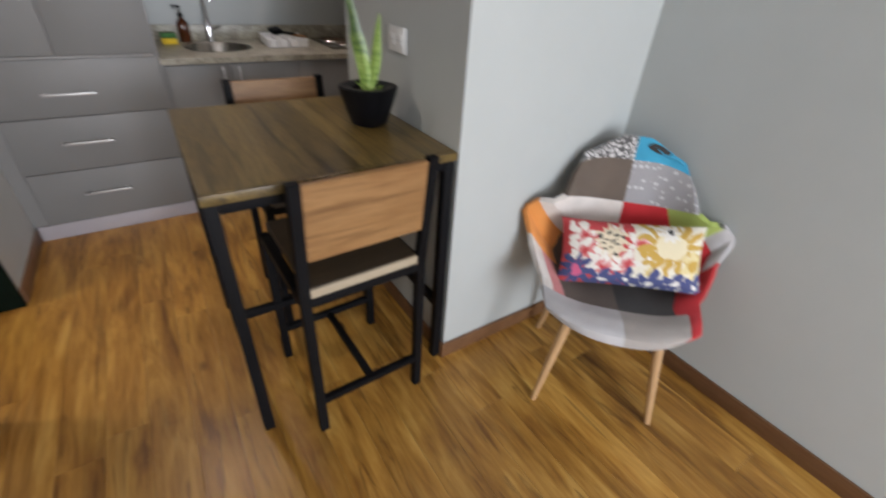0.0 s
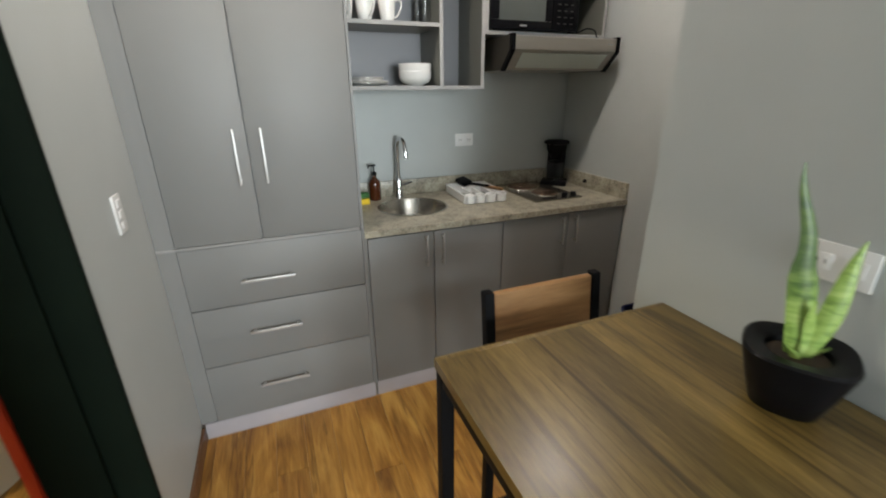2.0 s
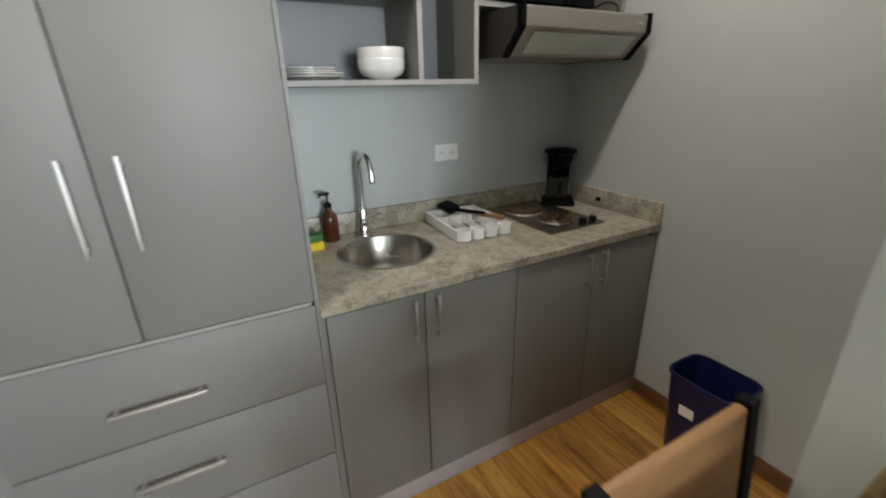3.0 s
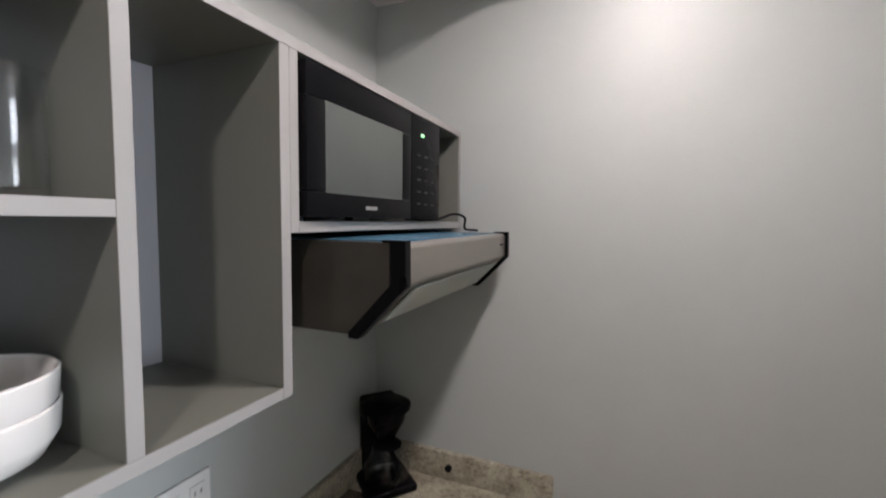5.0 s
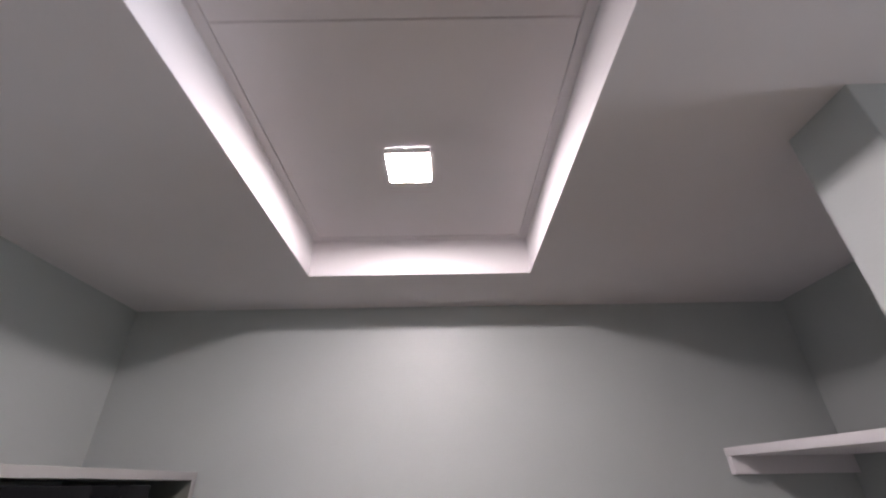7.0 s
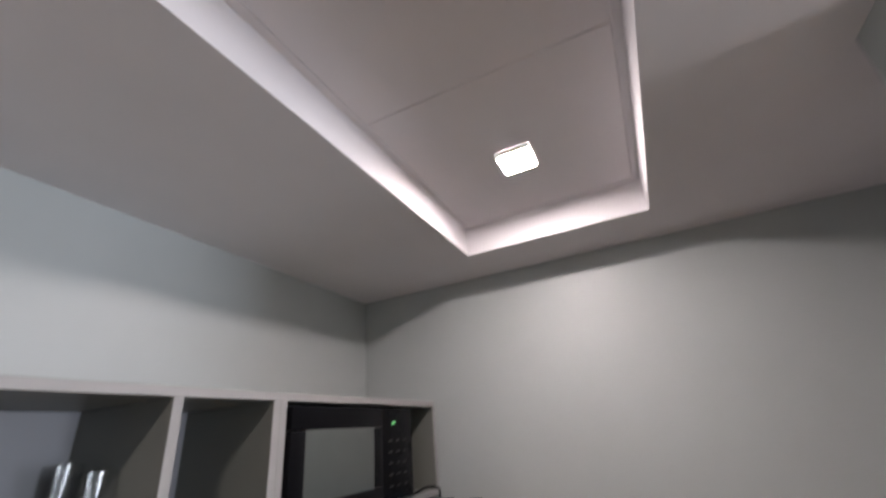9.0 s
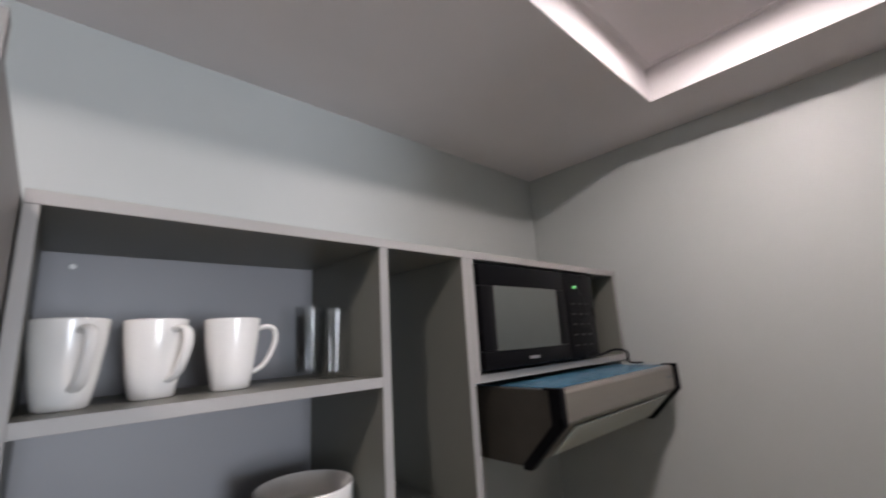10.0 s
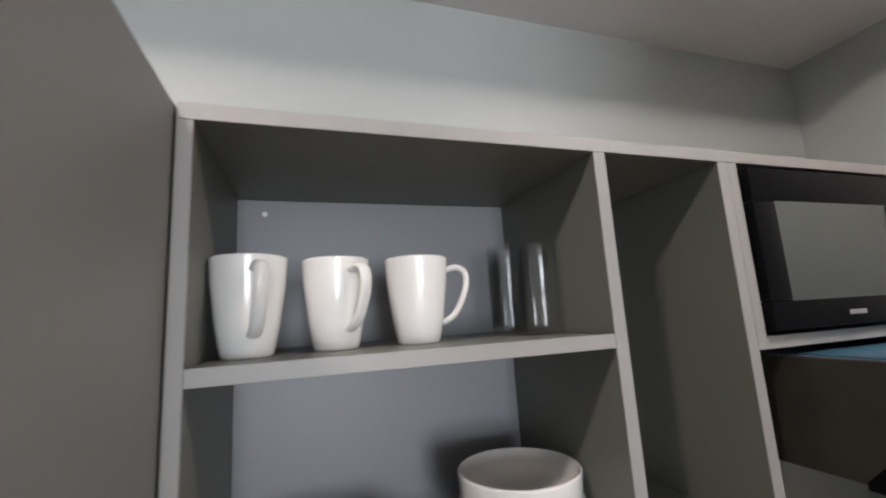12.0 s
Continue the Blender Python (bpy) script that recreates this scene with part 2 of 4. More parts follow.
CHAIRWOOD = timber("honey_chair_wood", (0.15, 0.066, 0.022), (0.27, 0.135, 0.050), (0.37, 0.205, 0.086), 0.45, "x", spread=0.15)
SEATWOOD = timber("dark_seat_wood", (0.018, 0.012, 0.007), (0.038, 0.025, 0.013), (0.065, 0.042, 0.022), 0.5, "x")
SEATEDGE = timber("pale_seat_edge", (0.32, 0.25, 0.17), (0.45, 0.37, 0.26), (0.55, 0.46, 0.34), 0.6, "x", knots=False)
BEECH = timber("beech_leg", (0.36, 0.20, 0.09), (0.47, 0.28, 0.14), (0.56, 0.36, 0.19), 0.5, "z", knots=False)
BLUE_PLASTIC = surface("dark_blue_plastic", (0.005, 0.009, 0.055), 0.35, 0, 0.15)
BLUE_FILM = surface("blue_protective_film", (0.06, 0.17, 0.26), 0.22, 0, 0.3, 12)
FROST = surface("hood_lamp_cover", (0.42, 0.46, 0.42), 0.4, 0, 0.06)
POT = surface("black_ceramic_pot", (0.004, 0.004, 0.005), 0.4, 0, 0.2, spec=0.14)
SOIL = surface("dark_soil", (0.03, 0.02, 0.013), 0.95, 0, 0.5, 30, 200, 0.8)
SPONGE_Y = surface("yellow_sponge", (0.70, 0.50, 0.04), 0.95, 0, 0.2, 40, 300, 0.8)
SPONGE_G = surface("green_scourer", (0.05, 0.16, 0.05), 0.95, 0, 0.3, 40, 300, 0.8)
BURNER = surface("worn_cast_burner", (0.24, 0.145, 0.095), 0.25, 0.8, 0.3, 25, 120, 0.3)
LAMP = glow_mat("lamp_diffuser", (1.0, 0.92, 0.955), LAMP_GLOW)
GREEN_LED = glow_mat("green_display", (0.05, 1.0, 0.15), 0.8)
PRINT = surface("grey_print", (0.025, 0.025, 0.025), 0.6)
BADGE = surface("silver_badge", (0.30, 0.30, 0.30), 0.4)
# darker copy of the hood sheet: shade on the hood's ends put into the colour
HOODSIDE_SHADED = brushed("hood_sheet_shaded", (0.075, 0.068, 0.058), 0.42, (1, 12, 12), 0.5)
HOB = brushed("dark_hob_steel", (0.27, 0.245, 0.205), 0.2, (10, 1, 1), 0.9)


# ---- mesh helpers ----
def box(x0, x1, y0, y1, z0, z1, bevel=0.0, seg=2):
    bm = bmesh.new()
    bmesh.ops.create_cube(bm, size=1, matrix=Matrix.Translation(((x0 + x1) / 2, (y0 + y1) / 2, (z0 + z1) / 2)) @ Matrix.Diagonal((x1 - x0, y1 - y0, z1 - z0, 1)))
    if bevel:
        bmesh.ops.bevel(bm, geom=list(bm.edges), offset=bevel, segments=seg, affect="EDGES", profile=0.6)
    return bm


def joined(*bms):
    out = bmesh.new()
    for b in bms:
        me = bpy.data.meshes.new("tmp")
        b.to_mesh(me)
        out.from_mesh(me)
        bpy.data.meshes.remove(me)
        b.free()
    return out


def moved(bm, m):
    bmesh.ops.transform(bm, matrix=m, verts=bm.verts)
    return bm


def lathe(profile, seg=32, at=(0, 0, 0)):
    """A turned shape from (radius, height) pairs; a radius of zero closes it."""
    bm = bmesh.new()
    rings = []
    for r, z in profile:
        if r < 1e-6:
            rings.append([bm.verts.new((at[0], at[1], at[2] + z))])
        else:
            rings.append([bm.verts.new((at[0] + r * math.cos(2 * math.pi * k / seg), at[1] + r * math.sin(2 * math.pi * k / seg), at[2] + z)) for k in range(seg)])
    for a, b in zip(rings, rings[1:]):
        for k in range(seg):
            j = (k + 1) % seg
            if len(a) == 1 and len(b) == 1:
                continue
            if len(a) == 1:
                bm.faces.new((a[0], b[k], b[j]))
            elif len(b) == 1:
                bm.faces.new((a[k], a[j], b[0]))
            else:
                bm.faces.new((a[k], a[j], b[j], b[k]))
    bmesh.ops.recalc_face_normals(bm, faces=bm.faces)
    return bm


def tube(points, radius, seg=12, square=False):
    """A pipe along points; radius may be a list."""
    bm = bmesh.new()
    pts = [Vector(p) for p in points]
    rad = radius if isinstance(radius, (list, tuple)) else [radius] * len(pts)
    rings, side = [], None
    n = 4 if square else seg
    for i, p in enumerate(pts):
        d = (pts[min(i + 1, len(pts) - 1)] - pts[max(i - 1, 0)]).normalized()
        if side is None:
            side = d.cross(Vector((0, 0, 1)) if abs(d.z) < 0.9 else Vector((0, 1, 0))).normalized()
        side = (side - d * side.dot(d)).normalized()
        up = d.cross(side)
        off = math.pi / 4 if square else 0
        rings.append([bm.verts.new(p + rad[i] * (math.cos(off + 2 * math.pi * k / n) * side + math.sin(off + 2 * math.pi * k / n) * up)) for k in range(n)])
    for a, b in zip(rings, rings[1:]):
        for k in range(n):
            bm.faces.new((a[k], a[(k + 1) % n], b[(k + 1) % n], b[k]))
    bm.faces.new(rings[0][::-1])
    bm.faces.new(rings[-1])
    bmesh.ops.recalc_face_normals(bm, faces=bm.faces)
    return bm


def prism(outline, x0, x1, bevel=0.0):
    """A profile in (y, z) drawn out along x."""
    bm = bmesh.new()
    a = [bm.verts.new((x0, y, z)) for y, z in outline]
    b = [bm.verts.new((x1, y, z)) for y, z in outline]
    bm.faces.new(a)
    bm.faces.new(b[::-1])
    for k in range(len(a)):
        j = (k + 1) % len(a)
        bm.faces.new((a[j], a[k], b[k], b[j]))
    bmesh.ops.recalc_face_normals(bm, faces=bm.faces)
    if bevel:
        bmesh.ops.bevel(bm, geom=list(bm.edges), offset=bevel, segments=2, affect="EDGES")
    return bm


def mesh_of(name, bm, material, smooth=True):
    me = bpy.data.meshes.new(name)
    bm.to_mesh(me)
    bm.free()
    if smooth:
        for p in me.polygons:
            p.use_smooth = True
        me.set_sharp_from_angle(angle=radians(38))
    me.materials.append(material)
    return me


def part(name, bm, material, parent, label=""):
    ob = new(name, mesh_of(name, bm, material))
    ob.parent = parent
    up, m = parent, Matrix()
    while up:
        m = up.matrix_basis if up.parent is None else m
        up = up.parent
    if parent.parent is None:
        ob.matrix_parent_inverse = m.inverted()
    return tagged(ob, label)


def thing(name, at, label, category, group=""):
    ob = new(name)
    ob.empty_display_size = 0.05
    ob.location = at
    return tagged(ob, label, category, group)


def single(name, bm, material, label, category, group=""):
    return tagged(new(name, mesh_of(name, bm, material)), label, category, group)


def setting(name, bm, material, label, category):
    return tagged(new(name, mesh_of(name, bm, material)), label, category, kind="structure")


# ---- structure ----
XW, XE, YN, YS, ZC = -0.18, 2.15, 3.83, -3.6, 2.525
T = 0.12
setting("wall_north", box(-2.3, XE + T, YN, YN + T, 0, 2.75), WALL, "pale sage painted plaster wall behind the kitchen units", "wall")
setting("wall_east", box(XE, XE + T, YS - T, YN, 0, 2.75), WALL, "pale sage painted plaster wall beside counter and armchair", "wall")
# wall with the bathroom doorway
DY0, DY1, DZ, XB = 1.88, 2.60, 2.06, -0.40
setting("wall_west", joined(box(XB, XW, YS, DY0, 0, 2.75), box(XB, XW, DY1, YN, 0, 2.75), box(XB, XW, DY0, DY1, DZ, 2.75)), WALL, "pale sage wall with the bathroom doorway", "wall")
# window wall behind the walk
WX0, WX1, WZ0, WZ1 = 0.1, 1.8, 0.6, 2.25
setting("wall_south", joined(box(XB, WX0, YS - T, YS, 0, 2.75), box(WX1, XE, YS - T, YS, 0, 2.75), box(WX0, WX1, YS - T, YS, 0, WZ0), box(WX0, WX1, YS - T, YS, WZ1, 2.75)), WALL, "pale sage wall with a daylight window", "wall")
win = setting("window_1", joined(box(WX0, WX0 + 0.04, YS - 0.08, YS - 0.02, WZ0, WZ1), box(WX1 - 0.04, WX1, YS - 0.08, YS - 0.02, WZ0, WZ1), box(WX0 + 0.04, WX1 - 0.04, YS - 0.08, YS - 0.02, WZ0, WZ0 + 0.04), box(WX0 + 0.04, WX1 - 0.04, YS - 0.08, YS - 0.02, WZ1 - 0.04, WZ1)), PLASTIC_W, "white framed living-room window", "window")
pane = part("pane", box(WX0 + 0.04, WX1 - 0.04, YS - 0.053, YS - 0.047, WZ0 + 0.04, WZ1 - 0.04), GLASS, win, "clear glass pane")
pane.visible_shadow = False
# projecting wall beside the table, with the alcove behind it
SX, SY0, SY1, NX, AY = 1.316, 1.40, 2.285, 1.43, 1.80
setting("wall_stub", joined(box(SX, XE, SY0, AY, 0, 2.75), box(SX, NX, AY, SY1, 0, 2.75)), WALL, "projecting pale sage wall with an alcove", "wall")
# bathroom shell
setting("wall_bathroom", joined(box(-2.3, -2.18, 1.0, YN, 0, 2.75), box(-2.18, XB, 0.9, 1.0, 0, 2.75)), WHITE_WALL, "plain off-white bathroom walls", "wall")
setting("floor", box(-2.3, XE + T, YS - T, YN + T, -0.12, -0.008), DARK_GAP, "warm brown wood-look laminate floor", "floor")

# ceiling with its raised tray
TX0, TX1, TY0, TY1, TZ = -0.01, 1.914, 2.630, 3.220, 2.636
slab = joined(box(-2.3, XE + T, YS - T, TY0, ZC, TZ), box(-2.3, XE + T, TY1, YN + T, ZC, TZ), box(TX1, XE + T, TY0, TY1, ZC, TZ), box(-2.3, TX0, TY0, TY1, ZC, TZ),
              box(-2.3, XE + T, YS - T, YN + T, TZ + 0.006, TZ + 0.1))
for k in range(3):  # panels set in a slim bordering strip
    x0 = 1.894 - k * 0.617
    slab = joined(slab, box(x0 - 0.6158, x0, TY0 + 0.0208, TY1 - 0.0208, TZ - 0.003, TZ + 0.005, 0.001, 1))
slab = joined(slab, box(TX0, TX1, TY0, TY0 + 0.0195, TZ - 0.004, TZ + 0.005, 0.001, 1), box(TX0, TX1, TY1 - 0.0195, TY1, TZ - 0.004, TZ + 0.005, 0.001, 1), box(1.8953, TX1, TY0 + 0.02, TY1 - 0.02, TZ - 0.004, TZ + 0.005, 0.001, 1))
setting("ceiling", slab, CEIL, "off-white plaster ceiling with a raised panelled tray", "ceiling")


def rounded_tile(x, y, h, rad, z0, z1):
    """A square tile with rounded corners and a softened lower edge."""
    bm = bmesh.new()
    rings = []
    for grow, z in ((0.0, z1), (0.0, z0 + 0.0012), (-0.0004, z0)):
        ring = []
        for k in range(32):
            a = 2 * math.pi * (k + 0.5) / 32
            c, d = math.cos(a), math.sin(a)
            ring.append(bm.verts.new((x + math.copysign(h - rad, c) + (rad + grow) * c, y + math.copysign(h - rad, d) + (rad + grow) * d, z)))
        rings.append(ring)
    for a, b in zip(rings, rings[1:]):
        for k in range(32):
            bm.faces.new((a[k], a[(k + 1) % 32], b[(k + 1) % 32], b[k]))
    bm.faces.new(rings[0][::-1])
    bm.faces.new(rings[-1])
    bmesh.ops.recalc_face_normals(bm, faces=bm.faces)
    return bm


def ceiling_lamp(x, y):
    o = thing("ceiling_light", (x, y, TZ), "small square white LED ceiling light, lit", "ceiling light", "lights in the ceiling tray")
    o.matrix_basis = Matrix.Translation((x, y, TZ))
    f = 0.0435
    part("frame", joined(*[box(x + a, x + b_, y + c, y + d, TZ - 0.0182, TZ - 0.0035, 0.0004, 1) for a, b_, c, d in ((-0.0465, -f, -0.0465, 0.0465), (f, 0.0465, -0.0465, 0.0465), (-f, f, -0.0465, -f), (-f, f, f, 0.0465))]), PLASTIC_W, o)
    part("diffuser", rounded_tile(x, y, 0.0434, 0.005, TZ - 0.0190, TZ - 0.0035), LAMP, o, "glowing white diffuser")


ceiling_lamp(1.592, 2.929)
ceiling_lamp(0.315, 2.93)

# baseboards
BH, BT = 0.075, 0.012
for nm, b in (("east", box(XE - BT, XE, YS, SY0, 0, BH, 0.003)), ("alcove", box(XE - BT, XE, AY, 3.19, 0, BH, 0.003)), ("stub_south", box(SX, XE - BT, SY0 - BT, SY0, 0, BH, 0.003)),
              ("stub_west", box(SX - BT, SX, SY0 - BT, SY1, 0, BH, 0.003)), ("west_a", box(XW, XW + BT, YS, DY0 - 0.03, 0, BH, 0.003)), ("west_b", box(XW, XW + BT, DY1 + 0.01, 3.19, 0, BH, 0.003))):
    setting("baseboard_" + nm, b, BASEB, "low brown wood-look baseboard along the wall", "baseboard")

# doorway lining
dj = setting("door_1", joined(box(XB + 0.03, XW + 0.004, DY1 - 0.018, DY1, 0, DZ, 0.002), box(XB - 0.01, XB + 0.13, DY1 - 0.034, DY1 - 0.018, 0, DZ - 0.02, 0.003),
              box(XB + 0.03, XW + 0.004, DY0, DY0 + 0.02, 0, DZ, 0.002), box(XB + 0.03, XW + 0.004, DY0 + 0.02, DY1 - 0.018, DZ - 0.02, DZ, 0.002)), JAMB, "black painted doorway lining to the bathroom", "door frame")
part("door_edge", box(XB - 0.035, XB - 0.0105, DY1 - 0.046, DY1 - 0.005, 0.008, DZ - 0.03, 0.003), RED, dj, "red painted door edge")
part("hinge", joined(box(XB - 0.012, XB + 0.03, DY1 - 0.0365, DY1 - 0.034, 0.19, 0.26, 0.001), tube([(XB - 0.012, DY1 - 0.04, 0.185), (XB - 0.012, DY1 - 0.04, 0.265)], 0.006)), BRASS, dj, "brass hinge")


# ---- kitchen ----
def smooth_path(pts, n=6):
    """A Catmull-Rom curve through the points."""
    v = [Vector(p) for p in pts]
    v = [2 * v[0] - v[1], *v, 2 * v[-1] - v[-2]]
    out = []
    for a, b, c, d in zip(v, v[1:], v[2:], v[3:]):
        for k in range(n):
            t = k / n
            out.append(0.5 * (2 * b + (c - a) * t + (2 * a - 5 * b + 4 * c - d) * t * t + (3 * b - 3 * c + d - a) * t ** 3))
    return out + [v[-2]]


def bar_handle(parent, x, z, length, upright, y):
    """A slim bow handle on two posts."""
    h = length / 2
    if upright:
        b = joined(box(x - 0.0045, x + 0.0045, y - 0.030, y - 0.022, z - h, z + h, 0.002), box(x - 0.005, x + 0.005, y - 0.022, y, z - h + 0.012, z - h + 0.022), box(x - 0.005, x + 0.005, y - 0.022, y, z + h - 0.022, z + h - 0.012))
    else:
        b = joined(box(x - h, x + h, y - 0.030, y - 0.022, z - 0.006, z + 0.006, 0.002), box(x - h + 0.012, x - h + 0.022, y - 0.022, y, z - 0.005, z + 0.005), box(x + h - 0.022, x + h - 0.012, y - 0.022, y, z - 0.005, z + 0.005))
    part("handle", b, HANDLE, parent, "satin metal bar handle")


CF, CX = 3.19, 0.627  # cabinet front plane and the tall unit's side
tall = thing("tall_cabinet", (0.21, 3.5, 0), "tall grey laminate pantry cabinet with two doors and three drawers", "cabinet")
part("body", joined(box(XW + 0.013, CX, CF + 0.022, YN - 0.002, 0.09, 2.07, 0.001), box(CX - 0.0105, CX, CF + 0.002, CF + 0.022, 0.09, 2.098), box(XW + 0.001, -0.112, CF + 0.004, CF + 0.022, 0.09, 2.098)), GREY_CAB, tall)
part("kick_board", box(XW + 0.013, CX - 0.002, CF + 0.004, CF + 0.02, 0, 0.084, 0.001), KICK, tall, "pale kick strip")
part("ledge", box(XW + 0.001, CX - 0.021, CF - 0.002, CF + 0.02, 0.926, 0.936, 0.001), GREY_EDGE, tall)
for x0, x1, hx in ((-0.110, 0.2075, 0.165), (0.2130, CX - 0.0125, 0.262)):
    d = part("door", box(x0, x1, CF, CF + 0.019, 0.939, 2.096, 0.0015), GREY_CAB, tall)
    bar_handle(d, hx, 1.275, 0.21, True, CF)
for z0, z1, hz in ((0.657, 0.924, 0.768), (0.378, 0.653, 0.525), (0.088, 0.374, 0.245)):
    d = part("drawer", box(-0.110, CX - 0.0125, CF, CF + 0.019, z0, z1, 0.0015), GREY_CAB, tall)
    bar_handle(d, 0.205, hz, 0.215, False, CF)


def base_unit(x0, x1, seam):
    u = thing("base_cabinet", ((x0 + x1) / 2, 3.5, 0), "grey laminate base cabinet with two doors under the counter", "cabinet", "base cabinets")
    part("body", joined(box(x0 + 0.001, x0 + 0.019, CF + 0.022, YN - 0.002, 0.09, 0.879), box(x1 - 0.019, x1 - 0.001, CF + 0.022, YN - 0.002, 0.09, 0.879), box(x0 + 0.019, x1 - 0.019, CF + 0.022, YN - 0.002, 0.09, 0.108), box(x0 + 0.019, x1 - 0.019, YN - 0.01, YN - 0.002, 0.108, 0.879), box(x0 + 0.019, x1 - 0.019, CF + 0.022, CF + 0.04, 0.80, 0.879)), GREY_CAB, u)
    part("kick_board", box(x0, x1, CF + 0.006, CF + 0.022, 0, 0.084, 0.001), KICK, u, "pale kick strip")
    for a, b, hx in ((x0 + 0.002, seam - 0.002, seam - 0.042), (seam + 0.002, x1 - 0.002, seam + 0.042)):
        d = part("door", box(a, b, CF, CF + 0.019, 0.088, 0.872, 0.0015), GREY_CAB, u)
        bar_handle(d, hx, 0.785, 0.16, True, CF)


base_unit(CX + 0.012, 1.345, 0.963)
base_unit(1.345, XE - 0.012, 1.752)
single("filler_strip", box(CX + 0.001, CX + 0.0115, CF + 0.008, CF + 0.03, 0, 0.879), GREY_CAB, "thin grey filler strip between cabinets", "filler")

# granite top with a round hole for the sink
SKX, SKY, SKR = 0.968, 3.532, 0.182
def countertop():
    bm = bmesh.new()
    n = 48
    ring, outer = [], []
    X0, X1, Y0, Y1 = CX + 0.001, XE, CF - 0.008, YN
    for k in range(n):
        a = 2 * math.pi * k / n
        c, s = math.cos(a), math.sin(a)
        ring.append((SKX + SKR * c, SKY + SKR * s))
        f = min((X1 - SKX) / c if c > 1e-9 else (X0 - SKX) / c if c < -1e-9 else 9e9, (Y1 - SKY) / s if s > 1e-9 else (Y0 - SKY) / s if s < -1e-9 else 9e9)
        outer.append((SKX + f * c, SKY + f * s))
    corners = [(X0, Y0), (X1, Y0), (X1, Y1), (X0, Y1)]
    for cx, cy in corners:  # pull the nearest spoke onto each corner
        k = min(range(n), key=lambda q: (outer[q][0] - cx) ** 2 + (outer[q][1] - cy) ** 2)
        outer[k] = (cx, cy)
    top = [[bm.verts.new((x, y, z)) for x, y in loop] for loop, z in ((ring, 0.91), (outer, 0.91), (outer, 0.88), (ring, 0.88))]
    for a, b in zip(top, top[1:] + top[:1]):
        for k in range(n):
            bm.faces.new((a[k], a[(k + 1) % n], b[(k + 1) % n], b[k]))
    bmesh.ops.recalc_face_normals(bm, faces=bm.faces)
    return bm


top = thing("worktop", (1.4, 3.5, 0.88), "speckled beige-grey granite worktop with low upstands", "worktop")
part("slab", countertop(), GRANITE, top)
part("upstand", box(CX + 0.001, XE, YN - 0.02, YN, 0.911, 1.003, 0.002), GRANITE, top)
part("upstand", box(XE - 0.02, XE, CF - 0.004, YN - 0.021, 0.911, 1.003, 0.002), GRANITE, top)

sink = thing("sink", (SKX, SKY, 0.75), "round brushed steel sink set in the granite worktop", "sink")
part("bowl", lathe([(0.192, 0.9105), (0.193, 0.912), (0.190, 0.9135), (0.182, 0.9125), (0.1775, 0.905), (0.172, 0.79), (0.158, 0.765), (0.05, 0.757), (0.0, 0.756), (0.0, 0.754), (0.05, 0.755), (0.16, 0.762), (0.175, 0.79), (0.1805, 0.905), (0.192, 0.9105)], 56, (SKX, SKY, 0)), STEEL, sink)
part("drain", lathe([(0.0, 0.759), (0.02, 0.760), (0.034, 0.762), (0.040, 0.759), (0.040, 0.757)], 24, (SKX, SKY, 0)), CHROME, sink, "round chrome drain")

fx, fy = 0.958, 3.765
tap = thing("kitchen_tap", (fx, fy, 0.91), "tall chrome kitchen tap with an arched spout", "tap")
part("base", lathe([(0.0, 0.0), (0.027, 0.0), (0.027, 0.006), (0.024, 0.010), (0.021, 0.05), (0.019, 0.11), (0.013, 0.125), (0.0, 0.125)], 24, (fx, fy, 0.9105)), CHROME, tap)
arc = [(fx, fy, 1.03), (fx, fy, 1.19)] + [(fx + 0.01 * (1 - math.cos(a)), fy - 0.045 * (1 - math.cos(a)), 1.19 + 0.065 * math.sin(a)) for a in [math.pi * q / 10 for q in range(1, 9)]] + [(fx + 0.022, fy - 0.088, 1.185), (fx + 0.022, fy - 0.09, 1.165)]
part("spout", tube(arc, 0.0115, 16), CHROME, tap)
part("nozzle", lathe([(0.0, 0), (0.013, 0), (0.0135, 0.03), (0.012, 0.034), (0.0, 0.034)], 18, (fx + 0.022, fy - 0.09, 1.148)), CHROME, tap)
part("lever", tube([(fx + 0.018, fy, 0.985), (fx + 0.045, fy - 0.012, 0.99), (fx + 0.075, fy - 0.03, 1.005)], [0.008, 0.006, 0.005]), CHROME, tap, "side lever")

bx, by = 0.815, 3.765
soap = thing("soap_bottle", (bx, by, 0.91), "amber soap bottle with a black pump", "bottle")
part("bottle", lathe([(0.0, 0), (0.031, 0), (0.034, 0.004), (0.034, 0.095), (0.030, 0.112), (0.016, 0.126), (0.012, 0.132), (0.012, 0.142), (0, 0.142)], 28, (bx, by, 0.9105)), AMBER, soap)
part("pump", joined(lathe([(0, 0.142), (0.015, 0.142), (0.015, 0.158), (0.006, 0.162), (0.004, 0.164), (0.004, 0.195), (0, 0.195)], 18, (bx, by, 0.911)), box(bx - 0.035, bx + 0.010, by - 0.008, by + 0.008, 1.104, 1.115, 0.003), box(bx - 0.037, bx - 0.029, by - 0.004, by + 0.004, 1.094, 1.104, 0.001)), BLACK_PLASTIC, soap, "black plastic pump head")
sp = thing("sponge", (0.725, 3.70, 0.91), "yellow sponge with a green scouring top", "sponge")
part("foam", box(0.676, 0.761, 3.665, 3.725, 0.9105, 0.944, 0.005), SPONGE_Y, sp)
part("scourer", box(0.677, 0.760, 3.675, 3.726, 0.9445, 0.972, 0.004), SPONGE_G, sp)

